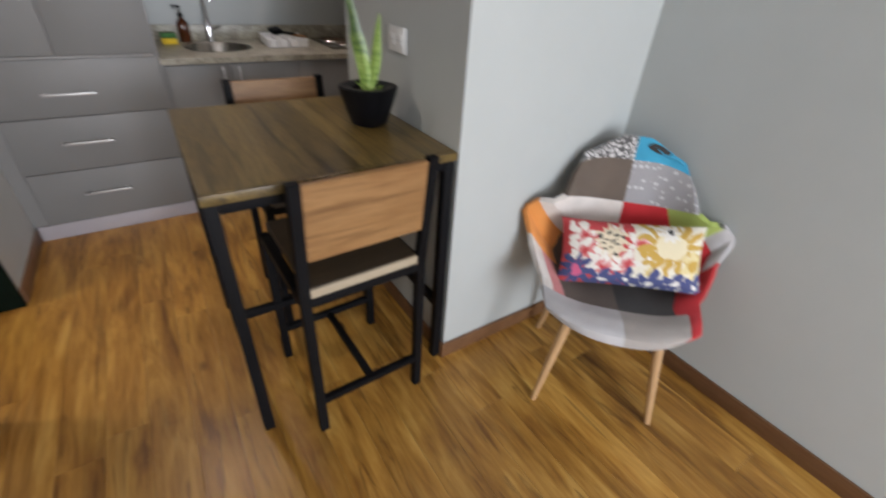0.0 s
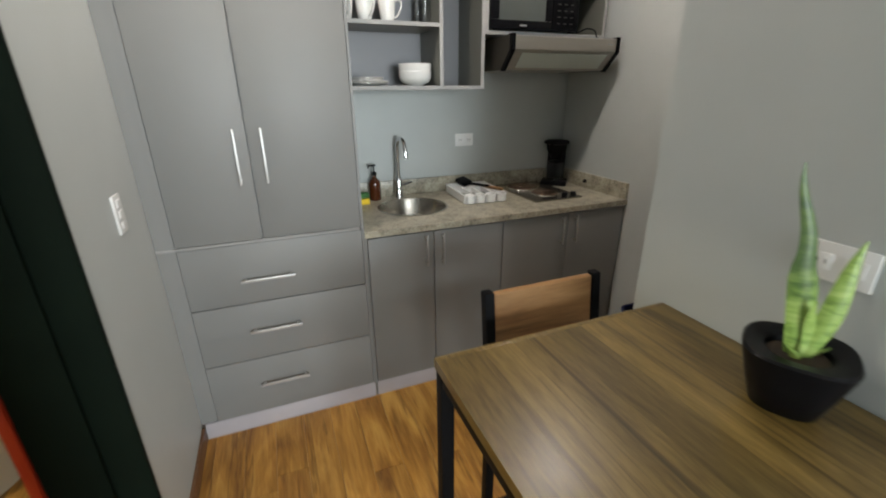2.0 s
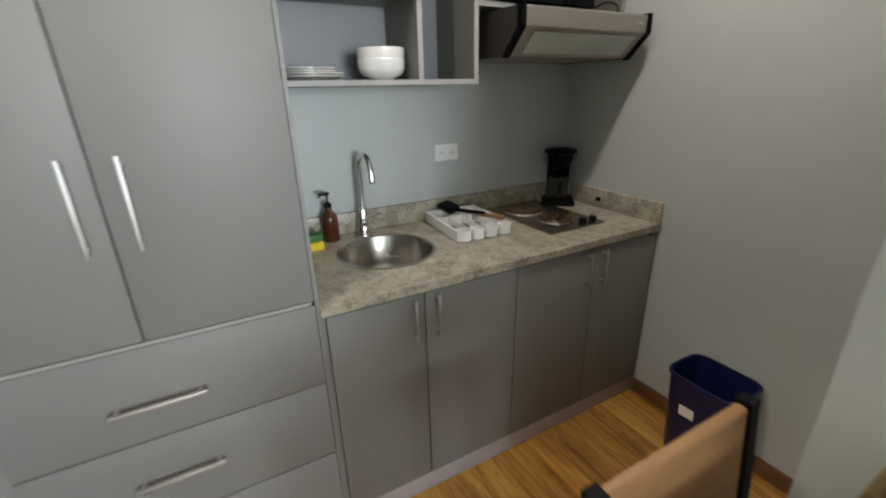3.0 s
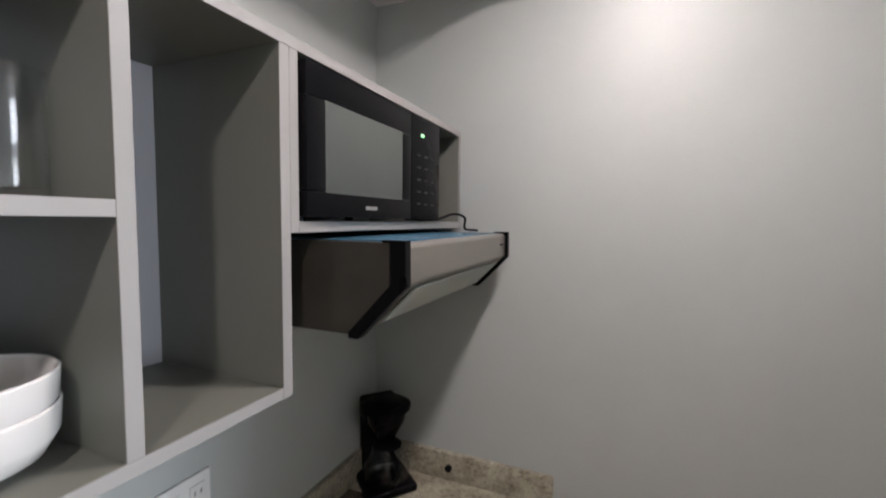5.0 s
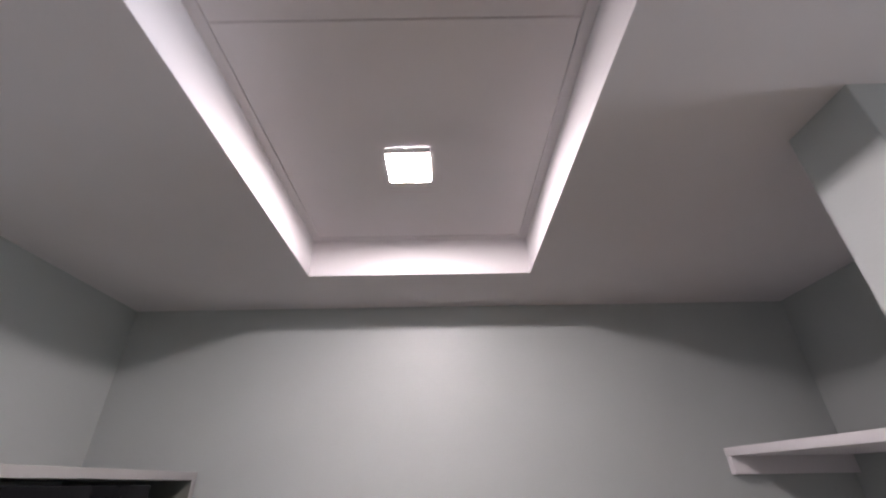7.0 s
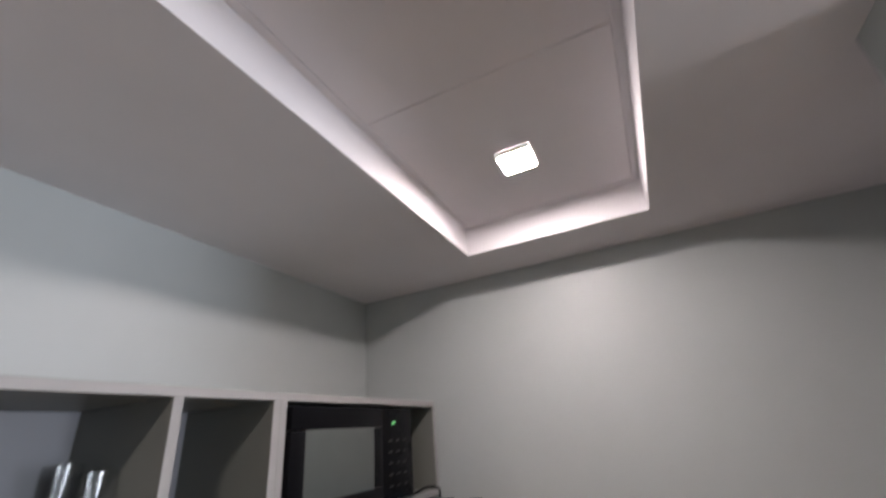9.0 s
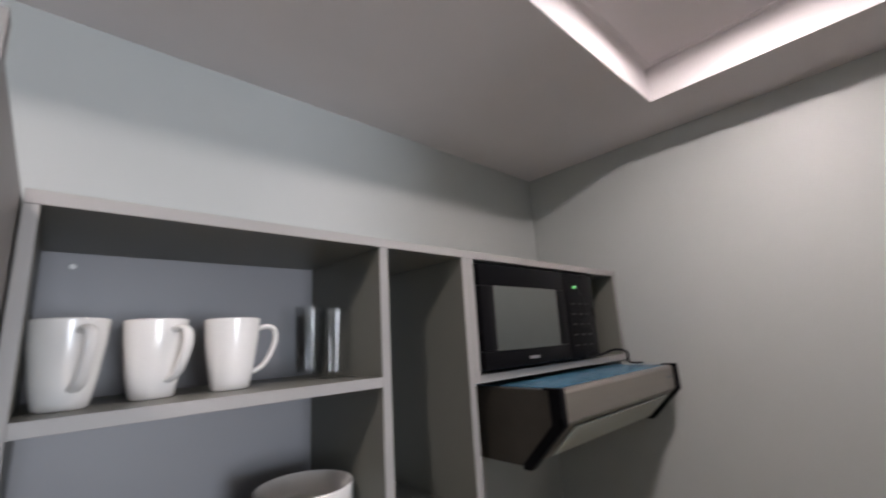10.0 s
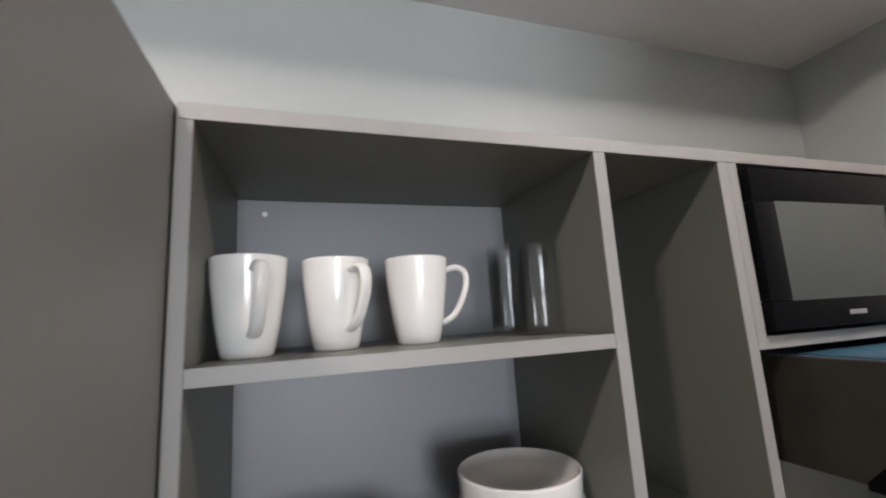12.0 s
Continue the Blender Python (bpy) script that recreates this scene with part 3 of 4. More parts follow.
# cutlery tray
ct = thing("cutlery_tray", (1.385, 3.62, 0.91), "white plastic cutlery tray with compartments", "cutlery tray")
TRAYPOSE = pose(1.385, 3.615, 0.9105, 0, 0, -4)
TW, TL, TH = 0.125, 0.165, 0.048
part("base", moved(box(-TW, TW, -TL, TL, 0, 0.004), TRAYPOSE), PLASTIC_W, ct)
for u in (-TW, TW):
    part("side_wall", moved(joined(box(u - 0.0025, u + 0.0025, -TL, TL, 0.0042, TH - 0.004), box(u - 0.006, u + 0.006, -TL - 0.006, TL + 0.006, TH - 0.004, TH, 0.0015, 1)), TRAYPOSE), PLASTIC_W, ct)
part("end_wall", moved(joined(box(-TW + 0.003, TW - 0.003, TL - 0.0025, TL + 0.0025, 0.0042, TH - 0.004), box(-TW + 0.0065, TW - 0.0065, TL - 0.004, TL + 0.006, TH - 0.004, TH, 0.0015, 1)), TRAYPOSE), PLASTIC_W, ct)
part("divider", moved(box(-TW + 0.003, TW - 0.003, 0.058, 0.062, 0.0042, TH - 0.006, 0.001, 1), TRAYPOSE), PLASTIC_W, ct)
for u in (-TW / 2, 0, TW / 2):
    part("divider", moved(box(u - 0.0025, u + 0.0025, -TL + 0.01, 0.0575, 0.0042, TH - 0.004, 0.001, 1), TRAYPOSE), PLASTIC_W, ct)
for k in range(4):
    part("rounded_nose", moved(lathe([(0.0, 0.0045), (0.027, 0.0045), (0.030, TH), (0.027, TH), (0.024, 0.007), (0.0, 0.007)], 20, (-TW + TW / 4 + k * TW / 2, -TL + 0.002, 0)), TRAYPOSE), PLASTIC_W, ct)


def cutlery(name, x, y, turn, length, material, label, head):
    m = TRAYPOSE @ pose(x, y, 0.010, 4, 0, turn)
    b = joined(box(-0.005, 0.005, -length / 2, length * 0.2, 0, 0.003, 0.001, 1), moved(lathe([(0.0, -0.002), (head * 0.7, 0), (head, 0.004), (head * 0.9, 0.004), (0, 0.001)], 16), pose(0, length * 0.3, 0.002) @ Matrix.Diagonal((1, 1.5, 1, 1))))
    return tagged(single(name, moved(b, m), material, label, "cutlery"), group="cutlery in the tray")


for k, x in enumerate((-0.094, -0.031, 0.031)):
    cutlery("spoon" if k != 1 else "fork", x - 0.008, -0.06, 4, 0.17, STEEL, "steel " + ("fork" if k == 1 else "spoon") + " lying in the white tray", 0.016)
    cutlery("spoon" if k != 1 else "fork", x + 0.010, -0.07, -5, 0.16, STEEL, "steel " + ("fork" if k == 1 else "spoon") + " lying in the white tray", 0.015)
spat = thing("spatula", (1.36, 3.72, 0.955), "black plastic spatula lying across the cutlery tray", "utensil")
part("blade", moved(box(-0.035, 0.035, -0.045, 0.045, 0.0, 0.028, 0.012, 3), pose(1.375, 3.755, 0.960, 12, -8, 15)), BLACK_PLASTIC, spat)
part("handle", tube([(1.385, 3.715, 0.970), (1.425, 3.64, 0.972), (1.460, 3.575, 0.972)], [0.007, 0.008, 0.009]), BLACK_PLASTIC, spat)
kn = thing("knife", (1.47, 3.6, 0.955), "kitchen knife with a brown wooden handle on the cutlery tray", "knife")
part("blade", moved(box(-0.010, 0.010, 0, 0.13, 0, 0.002), pose(1.445, 3.60, 0.960, 0, 0, 22)), STEEL, kn)
part("handle", tube([(1.447, 3.605, 0.966), (1.478, 3.535, 0.967), (1.500, 3.485, 0.968)], [0.009, 0.010, 0.009]), CHAIRWOOD, kn, "brown wooden handle")

# cooktop
hob = thing("electric_cooktop", (1.78, 3.57, 0.91), "dark two-plate electric cooktop set on the granite", "cooktop")
part("panel", box(1.625, 1.945, 3.325, 3.805, 0.9105, 0.920, 0.004), HOB, hob)
for x, y, r in ((1.745, 3.665, 0.092), (1.780, 3.470, 0.080)):
    p_ = part("plate", lathe([(0.0, 0.934), (0.02, 0.9335), (0.022, 0.932), (r * 0.9, 0.934), (r, 0.930), (r, 0.9205), (0, 0.9205)], 36, (x, y, 0)), BURNER, hob, "worn brownish metal hotplate")
    part("trim_ring", lathe([(r + 0.001, 0.9205), (r + 0.001, 0.927), (r + 0.007, 0.926), (r + 0.010, 0.9205)], 36, (x, y, 0)), STEEL, p_)
for x in (1.845, 1.905):
    part("knob", lathe([(0, 0.9445), (0.013, 0.9445), (0.017, 0.940), (0.018, 0.9205), (0, 0.9205)], 20, (x, 3.362, 0)), BLACK_PLASTIC, hob)

# coffee maker
cx, cy = 2.03, 3.725
cm = thing("coffee_maker", (cx, cy, 0.91), "small black drip coffee maker with a glass jug", "coffee maker")
CMP = pose(cx, cy, 0.9105, 0, 0, -40) @ Matrix.Diagonal((1.12, 1.12, 1.0, 1))
part("base", moved(joined(box(-0.075, 0.075, -0.085, 0.085, 0, 0.028, 0.012, 3), box(-0.052, 0.052, 0.045, 0.085, 0.028, 0.21, 0.012, 3)), CMP), BLACK_PLASTIC, cm)
part("filter_holder", moved(joined(lathe([(0, 0.172), (0.026, 0.172), (0.036, 0.190), (0.054, 0.228), (0.058, 0.262), (0.072, 0.268), (0.072, 0.280), (0.060, 0.288), (0, 0.291)], 28, (0, -0.018, 0)), box(-0.055, 0.055, 0.0, 0.08, 0.21, 0.280, 0.014, 3)), CMP), BLACK_PLASTIC, cm)
jug = part("jug", moved(lathe([(0.0, 0.030), (0.054, 0.030), (0.066, 0.045), (0.067, 0.080), (0.048, 0.122), (0.042, 0.145), (0.040, 0.145), (0.046, 0.121), (0.064, 0.079), (0.063, 0.047), (0.052, 0.034), (0, 0.034)], 28, (0, -0.025, 0)), CMP), THIN_GLASS, cm, "clear glass jug")
part("jug_handle", moved(tube([(0.0, -0.066, 0.140), (0.0, -0.105, 0.135), (0.0, -0.112, 0.10), (0.0, -0.088, 0.055)], 0.008), CMP), BLACK_PLASTIC, jug)
part("jug_lid", moved(lathe([(0, 0.158), (0.03, 0.157), (0.043, 0.150), (0.043, 0.1455), (0, 0.1455)], 24, (0, -0.025, 0)), CMP), BLACK_PLASTIC, jug)
single("upstand_plug", moved(lathe([(0, 0), (0.012, 0), (0.012, 0.012), (0.006, 0.016), (0, 0.016)], 16), pose(XE - 0.0205, 3.53, 0.955, 0, -90, 0)), BLACK_PLASTIC, "small black round plug on the granite upstand", "plug")

# upper shelving
SF, S0, S1 = 3.50, 1.51, 2.072
sh = thing("wall_shelf_unit", (1.36, 3.66, S0), "grey laminate open wall shelf unit with cubbies", "shelf")
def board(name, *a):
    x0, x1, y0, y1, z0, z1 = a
    b = part(name, box(x0, x1, y0 + 0.0015, y1, z0, z1), GREY_PANEL_SHADED, sh)
    # added strip: lamplight on the board's front edge put into a paler grey
    part("edge_band", box(x0, x1, y0, y0 + 0.0012, z0, z1, 0.0004, 1), GREY_EDGE, b, "front edge strip, paler to paint in its lamplight")


YB, YK = YN - 0.002, 3.787
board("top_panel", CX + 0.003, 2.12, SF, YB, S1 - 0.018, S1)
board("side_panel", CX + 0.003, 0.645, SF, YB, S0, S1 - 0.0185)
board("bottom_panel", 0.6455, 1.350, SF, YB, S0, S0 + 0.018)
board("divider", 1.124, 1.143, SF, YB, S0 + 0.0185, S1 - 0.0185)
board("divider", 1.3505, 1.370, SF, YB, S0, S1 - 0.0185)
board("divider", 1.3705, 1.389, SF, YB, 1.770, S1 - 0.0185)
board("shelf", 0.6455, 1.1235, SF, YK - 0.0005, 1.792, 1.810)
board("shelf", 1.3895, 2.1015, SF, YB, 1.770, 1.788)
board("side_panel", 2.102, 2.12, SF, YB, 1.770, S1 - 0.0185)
part("back_panel", box(0.6455, 1.1235, YK, YK + 0.005, S0 + 0.0185, S1 - 0.0185), BACK_PANEL, sh)
part("back_panel", box(1.1435, 1.3500, YK, YK + 0.005, S0 + 0.0185, S1 - 0.0185), BACK_PANEL, sh)
part("screw_cap", moved(lathe([(0, 0), (0.005, 0), (0.004, 0.002), (0, 0.0025)], 14), pose(0.687, YK - 0.0002, 2.030, 90, 0, 0)), PLASTIC_W, sh, "white screw cap")

# microwave
mw = thing("microwave", (1.66, 3.65, 1.788), "black microwave oven with a grey window", "microwave")
part("body", box(1.397, 1.925, 3.508, 3.80, 1.800, 2.038, 0.004), BLACK_PLASTIC, mw)
for x in (1.42, 1.90):
    for y in (3.53, 3.77):
        part("foot", lathe([(0, 0), (0.012, 0), (0.012, 0.011), (0, 0.011)], 14, (x, y, 1.7885)), BLACK_PLASTIC, mw)
dr = part("door", joined(box(1.394, 1.755, 3.488, 3.5075, 1.795, 1.838, 0.003), box(1.394, 1.755, 3.488, 3.5075, 1.990, 2.044, 0.003), box(1.394, 1.442, 3.488, 3.5075, 1.838, 1.990, 0.003), box(1.712, 1.755, 3.488, 3.5075, 1.838, 1.990, 0.003)), BLACK_PLASTIC, mw)
part("window", box(1.440, 1.714, 3.4886, 3.499, 1.836, 1.992, 0.001), DARK_GLASS, dr, "grey meshed window")
part("badge", box(1.562, 1.602, 3.4868, 3.4885, 1.811, 1.818), BADGE, dr, "small grey badge")
cp = part("control_panel", box(1.757, 1.925, 3.489, 3.5075, 1.795, 2.044, 0.003), BLACK_PLASTIC, mw)
part("display", box(1.808, 1.824, 3.4875, 3.4895, 1.998, 2.005), GREEN_LED, cp, "green lit display digits")
for r in range(5):
    for c in range(3):
        part("button", box(1.788 + c * 0.040, 1.808 + c * 0.040, 3.4882, 3.4895, 1.83 + r * 0.030, 1.834 + r * 0.030), PRINT, cp)
single("power_cable", tube(smooth_path([(1.86, 3.56, 1.7935), (1.93, 3.50, 1.795), (1.96, 3.46, 1.810), (2.00, 3.44, 1.800), (2.03, 3.45, 1.768), (2.06, 3.42, 1.7625)]), 0.0035, 8), BLACK_PLASTIC, "thin black cable trailing onto the hood", "cable")

# extractor hood
HX0, HX1 = 1.432, 2.085
hd = thing("extractor_hood", (1.76, 3.6, 1.6), "slim brushed metal extractor hood with black corners", "hood")
part("body", prism([(YN - 0.002, 1.602), (YN - 0.002, 1.755), (3.345, 1.755), (3.338, 1.748), (3.338, 1.690), (3.425, 1.602)], HX0 + 0.016, HX1 - 0.016, 0.0015), HOODSTEEL, hd)
part("protective_film", box(HX0 + 0.03, HX1 - 0.03, 3.36, YN - 0.02, 1.7555, 1.7575), BLUE_FILM, hd, "blue film on the hood top")
for a, b in ((HX0, HX0 + 0.0155), (HX1 - 0.0155, HX1)):
    part("end_panel", prism([(YN - 0.002, 1.600), (YN - 0.002, 1.756), (3.36, 1.756), (3.36, 1.67), (3.43, 1.600)], a + 0.001, b, 0.0008), HOODSIDE_SHADED, hd)
    part("corner_cap", prism([(3.372, 1.760), (3.330, 1.760), (3.329, 1.686), (3.418, 1.594), (3.437, 1.594), (3.437, 1.604), (3.356, 1.690), (3.358, 1.756), (3.372, 1.756)], a - 0.002, b + 0.002, 0.001), BLACK_PLASTIC, hd, "black plastic corner cap")
part("lamp_cover", moved(box(-0.26, 0.26, -0.045, 0.045, -0.002, 0.002, 0.001), pose(1.76, 3.379, 1.643, -45, 0, 0)), FROST, hd, "pale frosted lamp cover")
part("badge", box(2.01, 2.045, 3.3363, 3.3382, 1.722, 1.728), CHROME, hd)


# crockery
def mug(x, y, turn):
    o = thing("mug", (0, 0, 0), "tall white ceramic mug with a loop handle", "mug", "mugs on the shelf")
    pts = [(0.038, 0, 0.097), (0.056, 0, 0.101), (0.068, 0, 0.094), (0.070, 0, 0.076), (0.061, 0, 0.052), (0.049, 0, 0.034), (0.033, 0, 0.025)]
    b = lathe([(0, 0.002), (0.026, 0.0), (0.029, 0.003), (0.035, 0.035), (0.041, 0.082), (0.043, 0.113), (0.0415, 0.1145), (0.040, 0.112), (0.038, 0.082), (0.032, 0.035), (0.025, 0.008), (0, 0.007)], 36)
    part("cup", b, CERAMIC, o)
    part("handle", moved(tube(smooth_path(pts), 0.0044, 14), Matrix.Diagonal((1, 1.75, 1, 1))), CERAMIC, o)
    o.matrix_basis = pose(x, y, 1.8105, 0, 0, turn)


mug(0.688, 3.590, -74)
mug(0.789, 3.615, -64)
mug(0.897, 3.612, -6)


def tumbler(x, y, h, r):
    single("drinking_glass", lathe([(0, 0), (r - 0.002, 0), (r, 0.004), (r + 0.001, h), (r - 0.001, h), (r - 0.003, 0.012), (0, 0.010)], 28, (x, y, 1.8105)), THIN_GLASS, "plain clear straight drinking glass", "glass", "glasses on the shelf")


tumbler(1.080, 3.705, 0.148, 0.029)
tumbler(1.089, 3.618, 0.134, 0.032)
for k in range(2):
    single("bowl", lathe([(0, 0.006), (0.032, 0.004), (0.034, 0.0), (0.040, 0.0), (0.046, 0.006), (0.072, 0.018), (0.083, 0.038), (0.085, 0.068), (0.083, 0.070), (0.080, 0.066), (0.079, 0.042), (0.067, 0.024), (0.040, 0.012), (0, 0.010)], 44, (1.031, 3.616, S0 + 0.0185 + k * 0.035)), CERAMIC, "white ceramic bowl stacked on the shelf", "bowl", "stacked bowls")
for k in range(4):
    r = 0.118 if k < 2 else 0.092
    single("plate", lathe([(0, 0.003), (r * 0.55, 0.0), (r * 0.6, 0.003), (r * 0.8, 0.007), (r, 0.013), (r, 0.015), (r * 0.78, 0.010), (r * 0.55, 0.006), (0, 0.006)], 44, (0.775, 3.635, S0 + 0.0187 + k * 0.0085)), CERAMIC, "white ceramic plate in a low stack", "plate", "stacked plates")


# outlets and switch
def wall_plate(name, m, w, h, label, toggles):
    o = thing(name, (0, 0, 0), label, "socket" if name == "wall_socket" else "switch")
    part("plate", box(-w / 2, w / 2, -0.007, 0, -h / 2, h / 2, 0.003), PLASTIC_W, o)
    for u, v, a, b in toggles:
        part("insert", box(u - a / 2, u + a / 2, -0.0105, -0.0075, v - b / 2, v + b / 2, 0.0012), PLASTIC_W, o)
        if name == "wall_socket":
            for du in (-0.007, 0.007):
                part("slot", box(u + du - 0.0012, u + du + 0.0012, -0.0112, -0.0106, v - 0.005, v + 0.005), DARK_GAP, o)
    o.matrix_basis = m


wall_plate("wall_socket", pose(1.407, YN - 0.0005, 1.218), 0.120, 0.075, "white double wall socket above the worktop", ((-0.028, 0, 0.034, 0.034), (0.028, 0, 0.034, 0.034)))
wall_plate("wall_socket", pose(SX - 0.0005, 1.812, 1.178, 0, 0, -90), 0.120, 0.080, "white double wall socket beside the table", ((-0.028, 0, 0.034, 0.034), (0.028, 0, 0.034, 0.034)))
wall_plate("light_switch", pose(XW + 0.0005, 2.935, 1.155, 0, 0, 90), 0.072, 0.120, "white triple light switch beside the doorway", ((0, 0.034, 0.03, 0.022), (0, 0, 0.03, 0.022), (0, -0.034, 0.03, 0.022)))

# alcove shelves with cleats
for z in (2.110, 1.705):
    a = thing("alcove_shelf", (1.8, 1.95, z), "white floating shelf fixed in the alcove", "shelf", "alcove shelves")
    part("slab", box(NX, XE - 0.001, AY + 0.001, 2.122, z - 0.02, z, 0.001), CEIL, a)
    part("cleat", box(XE - 0.022, XE - 0.001, AY + 0.001, 2.120, z - 0.062, z - 0.0205, 0.001), CEIL, a)

# waste bin
bn = thing("waste_bin", (2.02, 2.775, 0), "dark blue plastic waste bin by the counter", "bin")
def bin_shell():
    bm = bmesh.new()
    rings = []
    for s, z in ((0.80, 0.0), (0.82, 0.006), (1.0, 0.385), (1.05, 0.386), (1.05, 0.400), (0.985, 0.400), (0.80, 0.010)):
        ring = []
        for k in range(32):
            a = 2 * math.pi * k / 32
            c, d = math.cos(a), math.sin(a)
            ring.append(bm.verts.new((2.025 + s * 0.108 * math.copysign(abs(c) ** 0.4, c), 2.775 + s * 0.135 * math.copysign(abs(d) ** 0.4, d), z)))
        rings.append(ring)
    for a, b in zip(rings, rings[1:]):
        for k in range(32):
            bm.faces.new((a[k], a[(k + 1) % 32], b[(k + 1) % 32], b[k]))
    bm.faces.new(rings[0][::-1])
    bm.faces.new(rings[-1])
    bmesh.ops.recalc_face_normals(bm, faces=bm.faces)
    return bm


part("bucket", bin_shell(), BLUE_PLASTIC, bn)
part("label", moved(box(-0.03, 0.03, -0.0006, 0.0006, -0.022, 0.022), pose(1.9225, 2.80, 0.25, 0, 4, 90)), PLASTIC_W, bn, "small pale label")

# ---- dining table and chairs ----
TX, TXE, TYA, TYB, TT = 0.583, SX - 0.004, 1.402, 2.182, 0.913
tb = thing("dining_table", (0.95, 1.79, 0), "counter-height dark wood table on a black steel frame", "table")
NB = 7
bw = (TXE - TX - 0.004) / NB
for k in range(NB):
    part("tabletop_board", box(TX + 0.002 + k * bw, TX + 0.002 + (k + 1) * bw - 0.0002, TYA + 0.016, TYB - 0.016, TT - 0.026, TT), TABLEWOOD, tb)
part("edge_strip", box(TX + 0.001, TXE, TYA, TYA + 0.0155, TT - 0.027, TT - 0.0003, 0.003), TABLEWOOD, tb)
part("edge_strip", box(TX + 0.001, TXE, TYB - 0.0155, TYB, TT - 0.027, TT - 0.0003, 0.003), TABLEWOOD, tb)
q = 0.034
for x in (TX + 0.004, TXE - q - 0.004):
    for y in (TYA + 0.008, TYB - q - 0.008):
        part("leg", box(x, x + q, y, y + q, 0, TT - 0.0275, 0.002), BLACK_STEEL, tb)
for y in (TYA + 0.010, TYB - q - 0.006):
    part("apron", box(TX + q + 0.005, TXE - q - 0.005, y, y + 0.03, TT - 0.058, TT - 0.0275, 0.002), BLACK_STEEL, tb)
for x in (TX + 0.006, TXE - q - 0.002):
    part("apron", box(x, x + 0.03, TYA + q + 0.009, TYB - q - 0.009, TT - 0.058, TT - 0.0275, 0.002), BLACK_STEEL, tb)
    part("stretcher", box(x, x + 0.028, TYA + q + 0.009, TYB - q - 0.009, 0.27, 0.298, 0.002), BLACK_STEEL, tb)
part("stretcher", box(TX + q + 0.005, TXE - q - 0.005, TYA + 0.3, TYA + 0.328, 0.27, 0.298, 0.002), BLACK_STEEL, tb)


def counter_chair():
    """Faces +y; the origin lies on the floor under the seat."""
    o = thing("counter_chair", (0, 0, 0), "counter chair with honey wood back and black steel frame", "chair", "chairs at the dining table")
    W, D, Q = 0.205, 0.215, 0.030
    for s in (-1, 1):
        x0, x1 = sorted((s * W, s * (W - Q)))
        part("front_leg", box(x0, x1, D - Q, D, 0, 0.595, 0.002), BLACK_STEEL, o)
        part("back_leg", prism([(-D, 0), (-D + Q, 0), (-D + Q, 0.60), (-D - 0.045 + Q, 0.965), (-D - 0.045, 0.965), (-D, 0.60)], x0, x1, 0.002), BLACK_STEEL, o)
        part("side_rail", box(x0, x1, -D + Q, D - Q, 0.565, 0.595, 0.002), BLACK_STEEL, o)
    part("cross_rail", box(-W + Q, W - Q, -D + 0.001, -D + Q, 0.565, 0.595, 0.002), BLACK_STEEL, o)
    part("cross_rail", box(-W + Q, W - Q, D - Q, D - 0.001, 0.565, 0.595, 0.002), BLACK_STEEL, o)
    part("stretcher", box(-W + Q, W - Q, -D + 0.003, -D + 0.027, 0.135, 0.160, 0.002), BLACK_STEEL, o)
    part("stretcher", box(-W + Q, W - Q, D - 0.027, D - 0.003, 0.135, 0.160, 0.002), BLACK_STEEL, o)
    part("stretcher", box(-0.012, 0.012, -D + 0.0275, D - 0.0275, 0.136, 0.159, 0.002), BLACK_STEEL, o)
    part("seat", box(-W + 0.031, W - 0.031, -D + 0.012, D + 0.005, 0.5955, 0.628, 0.003), SEATWOOD, o)
    part("seat_edge", box(-W + 0.031, W - 0.031, -D + 0.004, -D + 0.0115, 0.5957, 0.626, 0.002), SEATEDGE, o, "pale bare wood edge")
    back = prism([(-D - 0.0145, 0.730), (-D + 0.0065, 0.730), (-D - 0.019, 0.958), (-D - 0.040, 0.958)], -W + Q + 0.001, W - Q - 0.001, 0.003)
    part("backrest", back, CHAIRWOOD, o)
    return o


ch = counter_chair()
ch.matrix_basis = pose(0.950, 1.530, 0, 0, 0, 2)
copy_thing(ch, pose(1.004, 2.105, 0, 0, 0, 180))


# ---- plant ----
def pot_shell():
    """A soft square pot, wider at its rim."""
    bm = bmesh.new()
    rings = []
    for r, z, p in ((0.0, 0.0, 1), (0.050, 0.0, 0.75), (0.058, 0.006, 0.75), (0.074, 0.060, 0.72), (0.088, 0.112, 0.70), (0.091, 0.126, 0.70), (0.087, 0.131, 0.70), (0.062, 0.128, 0.85), (0.054, 0.122, 0.95), (0.052, 0.110, 1), (0.0, 0.110, 1)):
        ring = []
        for k in range(36 if r else 1):
            a = 2 * math.pi * k / 36
            c, s = math.cos(a), math.sin(a)
            ring.append(bm.verts.new((r * math.copysign(abs(c) ** p, c), r * math.copysign(abs(s) ** p, s), z)))
        rings.append(ring)
    for a, b in zip(rings, rings[1:]):
        for k in range(36):
            j = (k + 1) % 36
            if len(a) == 1:
                bm.faces.new((a[0], b[k], b[j]))
            elif len(b) == 1:
                bm.faces.new((a[k], a[j], b[0]))
            else:
                bm.faces.new((a[k], a[j], b[j], b[k]))
    bmesh.ops.recalc_face_normals(bm, faces=bm.faces)
    return bm


